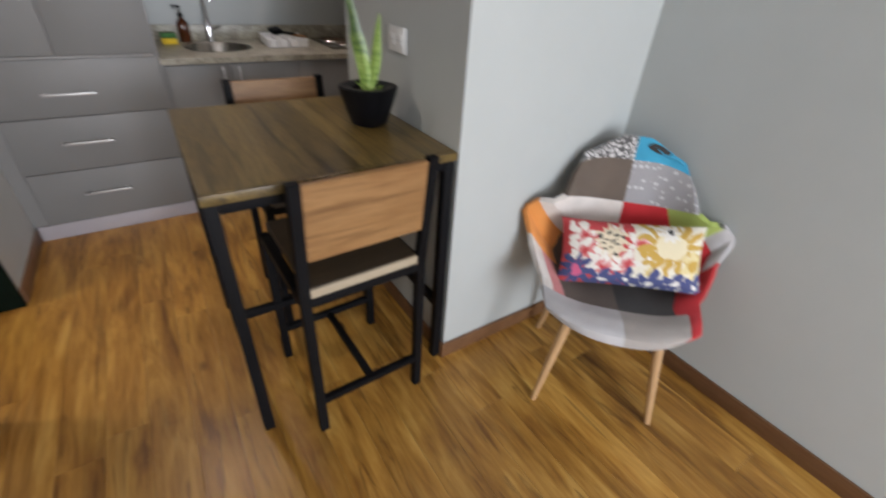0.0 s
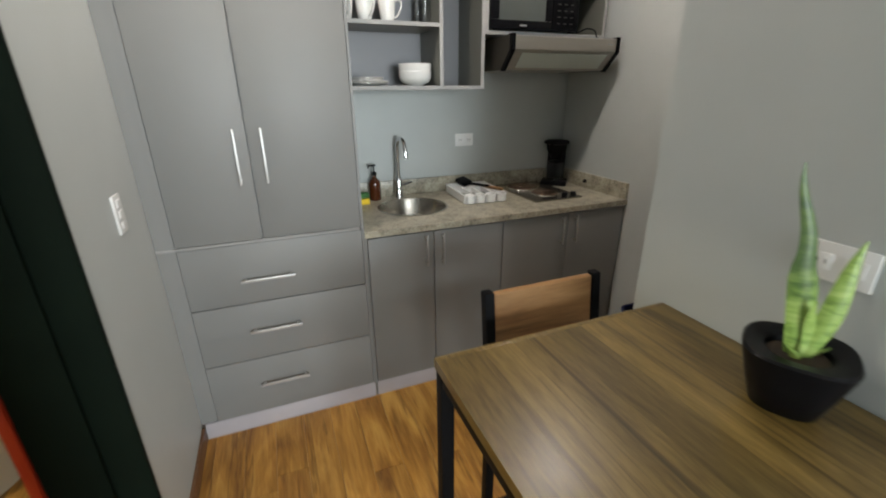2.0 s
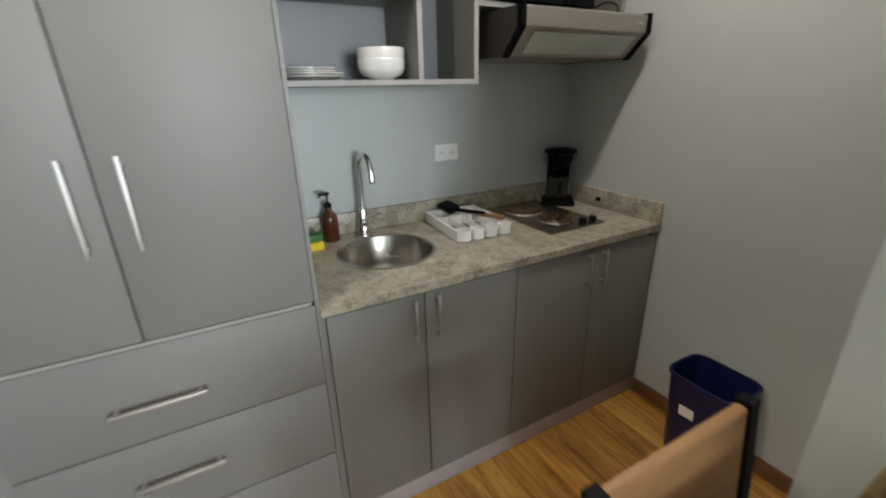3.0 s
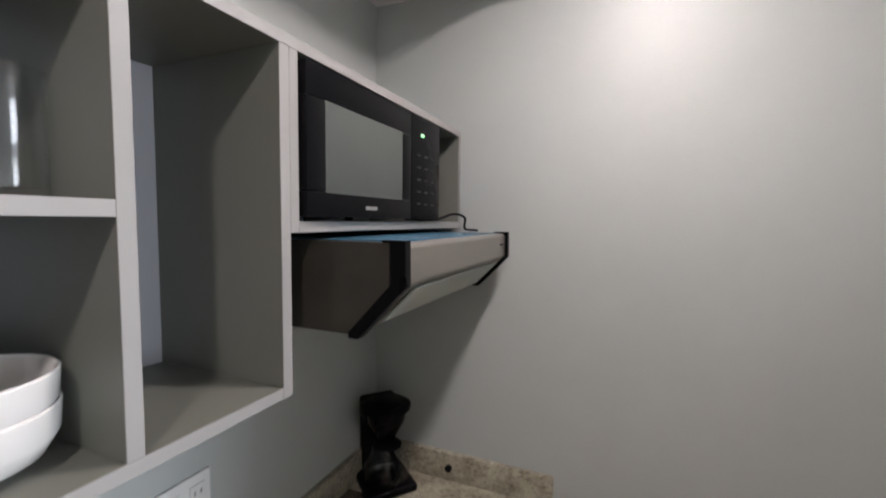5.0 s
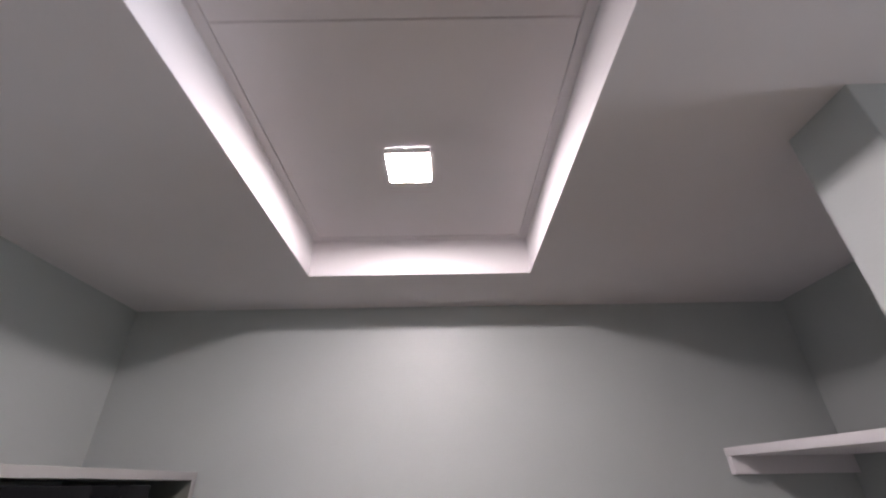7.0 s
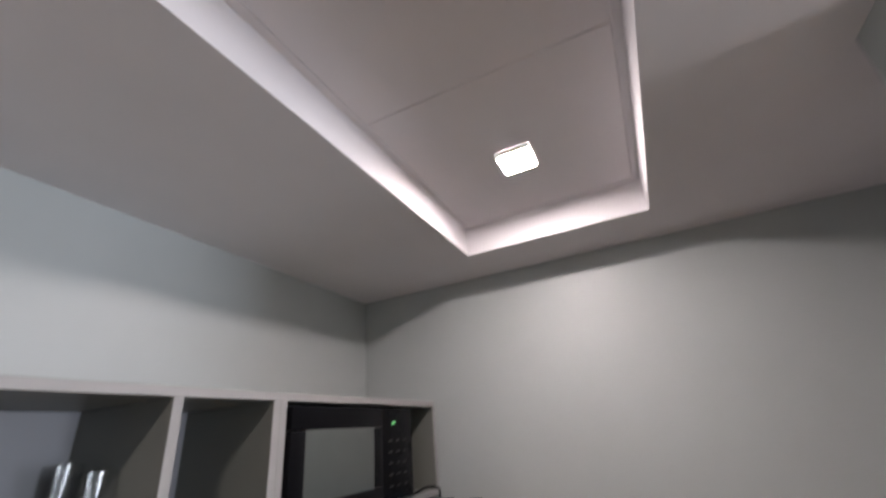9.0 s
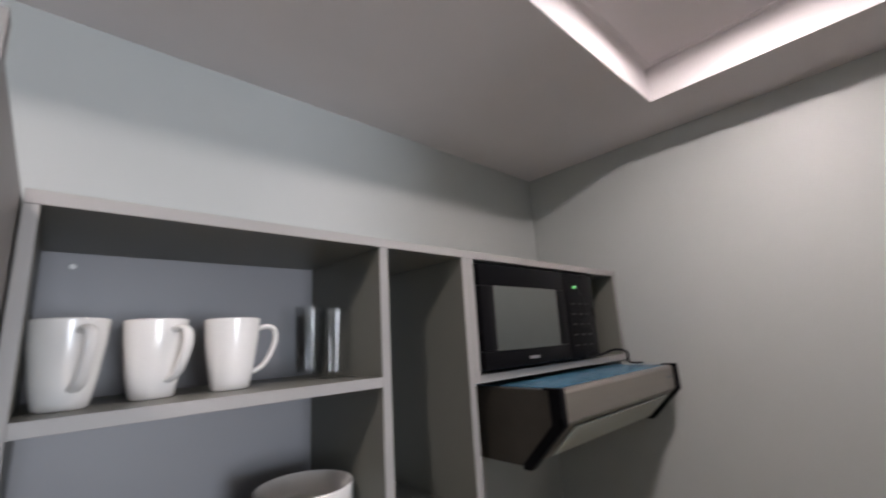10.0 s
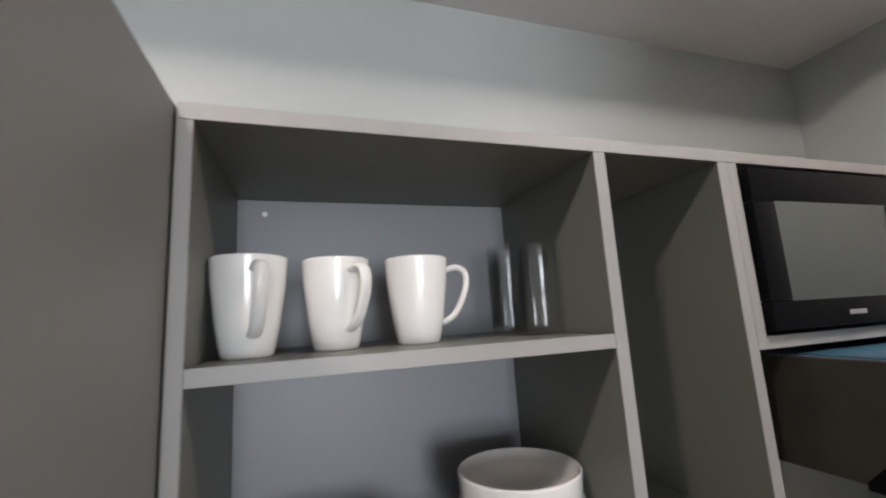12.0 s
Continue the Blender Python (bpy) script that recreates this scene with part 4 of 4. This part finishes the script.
def leaf_mat(name, z_dark):
    """Pale banded green, turning deep green towards the tip."""
    m, n, l, p = node_mat(name)
    v = coords(n, l, (8, 8, 26), False)
    band = noise_of(n, l, v, 2.2, 4, 0.6)
    c = ramp_of(n, l, band, [(0.30, (0.075, 0.14, 0.025)), (0.46, (0.20, 0.31, 0.065)), (0.72, (0.36, 0.47, 0.15))])
    deep = ramp_of(n, l, band, [(0.3, (0.035, 0.075, 0.025)), (0.7, (0.10, 0.16, 0.05))])
    tc, sp_, mr = n.new("ShaderNodeTexCoord"), n.new("ShaderNodeSeparateXYZ"), n.new("ShaderNodeMapRange")
    l.new(tc.outputs["Object"], sp_.inputs[0])
    l.new(sp_.outputs[2], mr.inputs[0])
    mr.inputs[1].default_value, mr.inputs[2].default_value = z_dark, z_dark + 0.10
    c = mixed(n, l, mr.outputs[0], c, deep)
    l.new(c, p.inputs["Base Color"])
    p.inputs["Roughness"].default_value = 0.4
    bumped(n, l, p, band, 0.15)
    return m


LEAF_TALL, LEAF = leaf_mat("snake_plant_tall_leaf", 1.12), leaf_mat("snake_plant_leaf", 1.25)
px, py, pz = 1.181, 1.772, TT
plant = thing("potted_plant", (px, py, pz), "snake plant in a squat black ceramic pot", "plant")
plant.matrix_basis = Matrix.Translation((px, py, pz))
part("pot", moved(pot_shell(), pose(px, py, pz + 0.0005, 0, 0, 30)), POT, plant)
part("soil", lathe([(0, 0.112), (0.03, 0.114), (0.050, 0.1115), (0, 0.1105)], 24, (px, py, pz + 0.001)), SOIL, plant)


def blade(root, tip, width, bend, face, torn=0.0):
    """A stiff upright leaf, folded along its middle."""
    bm = bmesh.new()
    r, t, side = Vector(root), Vector(tip), Vector((math.cos(radians(face)), math.sin(radians(face)), 0))
    out = Vector((-side.y, side.x, 0))
    rows, N = [], 16
    for k in range(N + 1):
        f = k / N
        c = r.lerp(t, f) + out * bend * math.sin(math.pi * f) * 0.5 + side * 0.006 * math.sin(5 * f)
        w = width * (0.55 + 0.45 * math.sin(min(1, f * 1.9) * math.pi / 2)) * (1 - f ** 2.6) + 0.0006
        if torn:  # the upper half is withered to a narrow, wavy strip
            g = min(1.0, max(0.0, (f - 0.42) / 0.14))
            w *= 1 - torn * g * g * (3 - 2 * g)
            c = c + side * 0.006 * g * math.sin(11 * f + 0.6)
        fold = out * w * 0.35
        rows.append([bm.verts.new(c - side * w + fold), bm.verts.new(c - side * w * 0.5 + fold * 0.3), bm.verts.new(c), bm.verts.new(c + side * w * 0.5 + fold * 0.3), bm.verts.new(c + side * w + fold)])
    for a, b in zip(rows, rows[1:]):
        for k in range(4):
            bm.faces.new((a[k], a[k + 1], b[k + 1], b[k]))
    bmesh.ops.recalc_face_normals(bm, faces=bm.faces)
    bmesh.ops.solidify(bm, geom=list(bm.faces), thickness=0.002)
    return bm


zr = pz + 0.108
for root, tip, w, bend, face in (((px - 0.004, py + 0.004, zr), (1.124, 1.812, 1.392), 0.027, -0.006, -35), ((px - 0.002, py - 0.008, zr), (1.222, 1.742, 1.262), 0.020, -0.004, -50),
                                 ((px - 0.002, py - 0.010, zr), (1.168, 1.760, 1.150), 0.014, 0.01, -20), ((px - 0.02, py - 0.004, zr), (1.140, 1.772, 1.060), 0.009, 0.01, -60),
                                 ((px + 0.016, py - 0.012, zr), (1.225, 1.745, 1.050), 0.009, 0.0, 10)):
    tall_leaf = tip[2] > 1.3
    part("leaf", blade(root, tip, w, bend, face, 0.32 if tall_leaf else 0.0), LEAF_TALL if tall_leaf else LEAF, plant, "long leaf withered to a narrow strip" if tall_leaf else "")

# ---- armchair ----
def weave(name, base, ink, kind, scale):
    """Printed cloth: zigzag lattice, specks or dots."""
    m, n, l, p = node_mat(name)
    v = coords(n, l, jitter=False)
    if kind == "lattice":
        sx = n.new("ShaderNodeTexChecker")
        sx.inputs["Scale"].default_value = scale
        mp = n.new("ShaderNodeMapping")
        mp.inputs["Rotation"].default_value = (0.6, 0.5, 0.9)
        l.new(v, mp.inputs[0])
        l.new(mp.outputs[0], sx.inputs["Vector"])
        fac = sx.outputs["Fac"]
        vo = n.new("ShaderNodeTexVoronoi")
        vo.feature, vo.inputs["Scale"].default_value = "DISTANCE_TO_EDGE", scale * 0.9
        l.new(v, vo.inputs["Vector"])
        lt = n.new("ShaderNodeMath")
        lt.operation, lt.inputs[1].default_value = "LESS_THAN", 0.13
        l.new(vo.outputs["Distance"], lt.inputs[0])
        fac = lt.outputs[0]
    else:
        vo = n.new("ShaderNodeTexVoronoi")
        vo.inputs["Scale"].default_value = scale
        vo.inputs["Randomness"].default_value = 0.35
        l.new(v, vo.inputs["Vector"])
        lt = n.new("ShaderNodeMath")
        lt.operation, lt.inputs[1].default_value = "LESS_THAN", 0.26
        l.new(vo.outputs["Distance"], lt.inputs[0])
        fac = lt.outputs[0]
    c = mixed(n, l, fac, base, ink)
    fine = noise_of(n, l, v, 900, 2)
    c = mixed(n, l, 0.15, c, ramp_of(n, l, fine, [(0.3, (0.1, 0.1, 0.1)), (0.7, (0.7, 0.7, 0.7))]))
    l.new(c, p.inputs["Base Color"])
    p.inputs["Roughness"].default_value = 0.9
    bumped(n, l, p, fine, 0.4)
    return m


F_GREY = fabric("pale_grey_cloth", (0.44, 0.43, 0.44))
F_BEIGE = fabric("beige_grey_cloth", (0.34, 0.31, 0.29))
F_BROWN = fabric("dark_brown_cloth", (0.085, 0.060, 0.045))
F_BLACK = fabric("charcoal_cloth", (0.035, 0.033, 0.032))
F_CREAM = fabric("cream_cloth", (0.66, 0.61, 0.57))
F_RED = fabric("red_cloth", (0.50, 0.018, 0.025))
F_TAUPE = fabric("taupe_cloth", (0.125, 0.095, 0.075))
F_DOTS = weave("grey_dotted_cloth", (0.30, 0.29, 0.30), (0.62, 0.60, 0.62), "dots", 42)
F_LATTICE = weave("black_white_lattice_cloth", (0.66, 0.63, 0.62), (0.03, 0.03, 0.03), "lattice", 60)
F_BLUE = fabric("turquoise_cloth", (0.03, 0.33, 0.52))
F_ORANGE = fabric("orange_cloth", (0.68, 0.25, 0.06))
F_PINK = fabric("pink_cloth", (0.55, 0.20, 0.20))
F_GREEN = weave("green_spotted_cloth", (0.32, 0.42, 0.06), (0.03, 0.04, 0.02), "dots", 16)

CURVE = [(-0.258, 0.418), (-0.245, 0.448), (-0.18, 0.456), (-0.06, 0.436), (0.07, 0.425), (0.150, 0.440), (0.195, 0.500), (0.220, 0.580), (0.248, 0.675), (0.280, 0.785), (0.308, 0.880), (0.315, 0.918)]
WIDTH = [0.245, 0.264, 0.272, 0.284, 0.340, 0.385, 0.345, 0.285, 0.235, 0.218, 0.188, 0.105]
LIFT = [0.000, 0.0, 0.006, 0.042, 0.130, 0.222, 0.190, 0.115, 0.04, 0.0, -0.03, -0.05]
WRAP = [0.0, 0.0, 0.0, 0.0, 0.0, 0.03, 0.07, 0.11, 0.11, 0.075, 0.03, 0.0]


def sample(table, a):
    k = min(int(a * (len(table) - 1)), len(table) - 2)
    f = a * (len(table) - 1) - k
    f = f * f * (3 - 2 * f) * 0.5 + f * 0.5
    return table[k] * (1 - f) + table[k + 1] * f


def shell_at(u, a):
    y, z, w, t = sample([c[0] for c in CURVE], a), sample([c[1] for c in CURVE], a), sample(WIDTH, a), abs(u)
    f = max(0.0, (t - 0.35) / 0.65) ** 1.8
    x = w * (t - 0.05 * f)
    return Vector((math.copysign(x, u), y - sample(WRAP, a) * f - 0.02 * (1 - t * t) * (a < 0.5) + 0.085 * t ** 2.4 * max(0.0, 1 - a / 0.3), z + sample(LIFT, a) * f))


def patch(u0, u1, a0, a1, n=9):
    """One piece of the padded shell, with its own thickness."""
    bm = bmesh.new()
    front, back = [], []
    for i in range(n + 1):
        fr, bk = [], []
        for j in range(n + 1):
            u, a = u0 + (u1 - u0) * j / n, a0 + (a1 - a0) * i / n
            p0 = shell_at(u, a)
            du = shell_at(min(1, u + 0.01), a) - shell_at(max(-1, u - 0.01), a)
            da = shell_at(u, min(1, a + 0.01)) - shell_at(u, max(0, a - 0.01))
            nn = du.cross(da).normalized()
            puff = 0.004 * math.sin(math.pi * i / n) ** 0.4 * math.sin(math.pi * j / n) ** 0.4
            fr.append(bm.verts.new(p0 + nn * puff))
            bk.append(bm.verts.new(p0 - nn * 0.020))
        front.append(fr)
        back.append(bk)
    for g, flip in ((front, False), (back, True)):
        for i in range(n):
            for j in range(n):
                q_ = (g[i][j], g[i][j + 1], g[i + 1][j + 1], g[i + 1][j])
                bm.faces.new(q_[::-1] if flip else q_)
    rim = [(0, j) for j in range(n)] + [(i, n) for i in range(n)] + [(n, j) for j in range(n, 0, -1)] + [(i, 0) for i in range(n, 0, -1)]
    for (i, j), (k, m_) in zip(rim, rim[1:] + rim[:1]):
        bm.faces.new((front[k][m_], front[i][j], back[i][j], back[k][m_]))
    bmesh.ops.recalc_face_normals(bm, faces=bm.faces)
    return bm


ac = thing("armchair", (0, 0, 0), "patchwork fabric tub armchair on splayed beech legs", "armchair")
SPLIT = [0.0, 0.235, 0.385, 0.555, 0.735, 0.865, 1.0]
LAYOUT = [  # rows from the seat's front edge to the top of the back: columns (u0, u1, cloth)
    [(-1, 0, F_GREY), (0, 0.84, F_BEIGE), (0.84, 1, F_RED)],
    [(-0.68, 0, F_BROWN), (0, 0.68, F_BLACK), (-0.84, -0.68, F_PINK), (-1, -0.84, F_CREAM), (0.68, 1, F_RED)],
    [(-0.62, 0, F_BROWN), (0, 0.62, F_BLACK), (-1, -0.62, F_ORANGE), (0.62, 0.86, F_RED), (0.86, 1, F_GREY)],
    [(-1, 0, F_CREAM), (0, 0.66, F_RED), (0.66, 1, F_GREEN)],
    [(-1, 0, F_TAUPE), (0, 1, F_DOTS)],
    [(-1, 0, F_LATTICE), (0, 1, F_BLUE)],
]
shell = None
for row, a0, a1 in zip(LAYOUT, SPLIT, SPLIT[1:]):
    for u0, u1, cloth in row:
        part("shell_patch", patch(u0, u1, a0, a1), cloth, ac)
# black printed disc on the turquoise patch
disc = bmesh.new()


def on_cloth(u, a):
    du = shell_at(u + 0.01, a) - shell_at(u - 0.01, a)
    da = shell_at(u, min(1, a + 0.01)) - shell_at(u, a - 0.01)
    return shell_at(u, a) + du.cross(da).normalized() * 0.0075


ctr = disc.verts.new(on_cloth(0.46, 0.925))
rimv = [disc.verts.new(on_cloth(0.46 + 0.25 * math.cos(w), 0.925 + 0.034 * math.sin(w))) for w in [2 * math.pi * k / 28 for k in range(28)]]
for k in range(28):
    disc.faces.new((ctr, rimv[k], rimv[(k + 1) % 28]))
part("printed_disc", disc, F_BLACK, ac, "black printed disc")
for sx in (-1, 1):
    for sy, spread in ((-1, 0.215), (1, 0.205)):
        part("leg", tube([(sx * spread, sy * 0.208, 0.0), (sx * 0.150, sy * 0.140, 0.405)], [0.011, 0.019], 16), BEECH, ac)
part("under_frame", joined(tube([(-0.16, -0.15, 0.385), (0.16, 0.15, 0.385)], 0.007), tube([(0.16, -0.15, 0.385), (-0.16, 0.15, 0.385)], 0.007), tube([(-0.15, -0.14, 0.39), (0.15, -0.14, 0.39)], 0.007), tube([(-0.15, 0.14, 0.39), (0.15, 0.14, 0.39)], 0.007)), BLACK_STEEL, ac)
ac.matrix_basis = pose(1.805, 1.030, 0, 0, 0, -45)


def cushion_mat():
    """Printed flowers: red on white, mustard on cream, navy petals along the hem."""
    m, n, l, p = node_mat("floral_print")
    v = coords(n, l, jitter=False)
    wob = n.new("ShaderNodeTexNoise")
    wob.inputs["Scale"].default_value = 22
    l.new(v, wob.inputs["Vector"])
    wm = n.new("ShaderNodeVectorMath")
    wm.operation = "MULTIPLY_ADD"
    wm.inputs[1].default_value, wm.inputs[2].default_value = (0.05, 0.05, 0.05), (-0.025, -0.025, -0.025)
    l.new(wob.outputs["Color"], wm.inputs[0])
    ad = n.new("ShaderNodeVectorMath")
    l.new(v, ad.inputs[0])
    l.new(wm.outputs[0], ad.inputs[1])
    sep = n.new("ShaderNodeSeparateXYZ")
    l.new(ad.outputs[0], sep.inputs[0])

    def calc(op, a, b=0.0):
        x = n.new("ShaderNodeMath")
        x.operation = op
        for s, q_ in zip(x.inputs, (a, b)):
            if isinstance(q_, (int, float)):
                s.default_value = q_
            else:
                l.new(q_, s)
        return x.outputs[0]

    left = calc("LESS_THAN", sep.outputs[0], 0.0)
    c = mixed(n, l, left, (0.70, 0.66, 0.55), (0.50, 0.022, 0.030))

    def flower(c, fx_, fz_, R, petals, col, eye, inner=0.35):
        dx, dz = calc("SUBTRACT", sep.outputs[0], fx_), calc("SUBTRACT", sep.outputs[2], fz_)
        r = calc("SQRT", calc("ADD", calc("MULTIPLY", dx, dx), calc("MULTIPLY", dz, dz)))
        th = calc("ARCTAN2", dz, dx)
        lobe = calc("ABSOLUTE", calc("COSINE", calc("MULTIPLY", th, petals / 2)))
        edge = calc("MULTIPLY", calc("ADD", calc("MULTIPLY", lobe, 0.62), 0.38), R)
        c = mixed(n, l, calc("LESS_THAN", r, edge), c, col)
        return mixed(n, l, calc("LESS_THAN", r, R * inner), c, eye)

    rnd = random.Random(3)
    red, white, must, navy, black = (0.50, 0.022, 0.03), (0.72, 0.69, 0.64), (0.50, 0.30, 0.035), (0.020, 0.035, 0.16), (0.02, 0.02, 0.02)
    for k in range(9):
        fx_, fz_ = rnd.uniform(-0.22, 0.22), rnd.uniform(-0.06, 0.115)
        c = flower(c, fx_, fz_, rnd.uniform(0.016, 0.028), rnd.randint(4, 7), white if fx_ < 0.02 else (0.62, 0.50, 0.22), red if fx_ < 0.02 else must, 0.3)
    pink = (0.62, 0.20, 0.20)
    for fx_, fz_, R in ((-0.175, 0.070, 0.050), (-0.165, 0.005, 0.052), (-0.105, -0.035, 0.048), (-0.025, -0.030, 0.050), (0.020, 0.050, 0.046)):
        c = flower(c, fx_, fz_, R, 5, white, red, 0.22)
        c = flower(c, fx_ + 0.01, fz_ - 0.008, R * 0.55, 6, pink, red, 0.4)
    c = flower(c, -0.075, 0.045, 0.062, 12, (0.66, 0.56, 0.40), (0.66, 0.56, 0.40), 0.72)
    for k in range(11):  # dark seeds in the pale middle
        a_, d_ = 2.4 * k, 0.044 * math.sqrt((k + 0.5) / 11)
        c = flower(c, -0.075 + d_ * math.cos(a_), 0.045 + d_ * math.sin(a_), 0.0085, 2, black, black, 0.6)
    c = flower(c, 0.125, 0.045, 0.115, 15, must, (0.70, 0.62, 0.42), 0.42)
    c = flower(c, 0.115, 0.095, 0.040, 9, white, black, 0.30)
    c = flower(c, 0.205, -0.020, 0.055, 7, (0.66, 0.55, 0.28), must, 0.35)
    c = flower(c, 0.055, 0.000, 0.040, 5, must, white, 0.2)
    c = flower(c, -0.185, -0.070, 0.066, 9, navy, (0.60, 0.08, 0.20), 0.30)
    for fx_ in (-0.095, -0.015, 0.065, 0.145, 0.215):
        c = flower(c, fx_, -0.092, 0.050, 5, navy, white, 0.20)
    fine = noise_of(n, l, v, 700, 2)
    c = mixed(n, l, 0.08, c, ramp_of(n, l, fine, [(0.3, (0.1, 0.1, 0.1)), (0.7, (0.8, 0.8, 0.8))]))
    l.new(c, p.inputs["Base Color"])
    p.inputs["Roughness"].default_value = 0.85
    bumped(n, l, p, fine, 0.3)
    return m


def cushion():
    bm = bmesh.new()
    N, M = 28, 16
    for s in (-1, 1):
        g = []
        for i in range(M + 1):
            row = []
            for j in range(N + 1):
                u, v = 2 * j / N - 1, 2 * i / M - 1
                th = 0.055 * ((1 - u ** 4) * (1 - v ** 4)) ** 0.6 + 0.004 * math.sin(9 * u + 2 * v) * (1 - u * u) * (1 - v * v)
                pin = 1 - 0.05 * (1 - v * v), 1 - 0.07 * (1 - u * u)
                row.append(bm.verts.new((0.245 * u * pin[0], s * th, 0.120 * v * pin[1])))
            g.append(row)
        for i in range(M):
            for j in range(N):
                q_ = (g[i][j], g[i][j + 1], g[i + 1][j + 1], g[i + 1][j])
                bm.faces.new(q_ if s < 0 else q_[::-1])
    bmesh.ops.remove_doubles(bm, verts=bm.verts, dist=0.0005)
    bmesh.ops.recalc_face_normals(bm, faces=bm.faces)
    return bm


cu = single("cushion", cushion(), cushion_mat(), "rectangular floral print cushion leaning on the armchair", "cushion")
cu.matrix_basis = pose(1.850, 1.044, 0.570, -30, -5, -45)

# ---- bathroom ----
wc = thing("toilet", (-1.0, 3.3, 0), "white ceramic toilet with its seat lid down", "toilet")
def egg(rx, ry_front, ry_back, z, at=(-1.0, 3.36), seg=36):
    pts = []
    for k in range(seg):
        a = 2 * math.pi * k / seg
        s = math.sin(a)
        pts.append((at[0] + rx * math.cos(a), at[1] + (ry_back if s > 0 else ry_front) * s, z))
    return pts


def stacked(rings):
    bm = bmesh.new()
    vs = [[bm.verts.new(q_) for q_ in ring] for ring in rings]
    for a, b in zip(vs, vs[1:]):
        for k in range(len(a)):
            bm.faces.new((a[k], a[(k + 1) % len(a)], b[(k + 1) % len(a)], b[k]))
    bm.faces.new(vs[0][::-1])
    bm.faces.new(vs[-1])
    bmesh.ops.recalc_face_normals(bm, faces=bm.faces)
    return bm


part("pedestal", stacked([egg(0.135, 0.23, 0.20, 0.0), egg(0.130, 0.22, 0.20, 0.02), egg(0.115, 0.19, 0.19, 0.14), egg(0.14, 0.23, 0.20, 0.25), egg(0.185, 0.31, 0.20, 0.35), egg(0.19, 0.32, 0.20, 0.385)]), CERAMIC, wc)
part("seat", stacked([egg(0.190, 0.325, 0.19, 0.3855), egg(0.195, 0.33, 0.195, 0.392), egg(0.193, 0.328, 0.19, 0.404)]), PLASTIC_W, wc)
part("lid", stacked([egg(0.190, 0.325, 0.185, 0.4045), egg(0.193, 0.328, 0.19, 0.412), egg(0.180, 0.31, 0.18, 0.424), egg(0.12, 0.24, 0.12, 0.428)]), PLASTIC_W, wc)
part("tank", box(-1.20, -0.80, 3.57, 3.77, 0.38, 0.72, 0.02, 3), CERAMIC, wc)
part("tank_lid", box(-1.21, -0.79, 3.56, 3.78, 0.7205, 0.755, 0.01, 3), CERAMIC, wc)
part("flush_button", lathe([(0, 0.762), (0.018, 0.761), (0.022, 0.7555), (0, 0.7555)], 20, (-1.0, 3.67, 0)), CHROME, wc)
bl = thing("bathroom_light", (-1.2, 2.4, ZC), "round white lit bathroom ceiling light", "ceiling light")
part("frame", lathe([(0, 0), (0.13, 0), (0.13, -0.014), (0.12, -0.018), (0, -0.018)], 32, (-1.2, 2.4, ZC - 0.0005)), PLASTIC_W, bl)
part("diffuser", lathe([(0, -0.0185), (0.115, -0.0185), (0.112, -0.028), (0, -0.030)], 32, (-1.2, 2.4, ZC - 0.0005)), glow_mat("bath_lamp_diffuser", (1.0, 0.93, 0.80), BATH_GLOW), bl)

# ---- floor planks ----
PW, PL = 0.128, 1.21
floor_ob = bpy.data.objects["floor"]
full = mesh_of("plank", box(-PW / 2 + 0.0003, PW / 2 - 0.0003, -PL / 2 + 0.0004, PL / 2 - 0.0004, -0.0078, 0.0, 0.0008, 1), FLOOR, False)
rng = random.Random(5)


def plank(x, y0, y1):
    L = y1 - y0
    me = full if abs(L - PL) < 1e-6 else mesh_of("plank", box(-PW / 2 + 0.0003, PW / 2 - 0.0003, -L / 2 + 0.0004, L / 2 - 0.0004, -0.0078, 0.0, 0.0008, 1), FLOOR, False)
    o = new("plank", me)
    o.parent, o.location = floor_ob, (x, (y0 + y1) / 2, 0)


x = -2.18 + PW / 2
while x - PW / 2 < XE:
    off, lo = rng.uniform(0.1, PL), 1.0 if x < XB - 0.05 else YS
    y0 = lo
    y1 = lo + off
    while y0 < YN:
        y1 = min(y1, YN)
        plank(x, y0, y1)
        y0, y1 = y1, y1 + PL
    x += PW
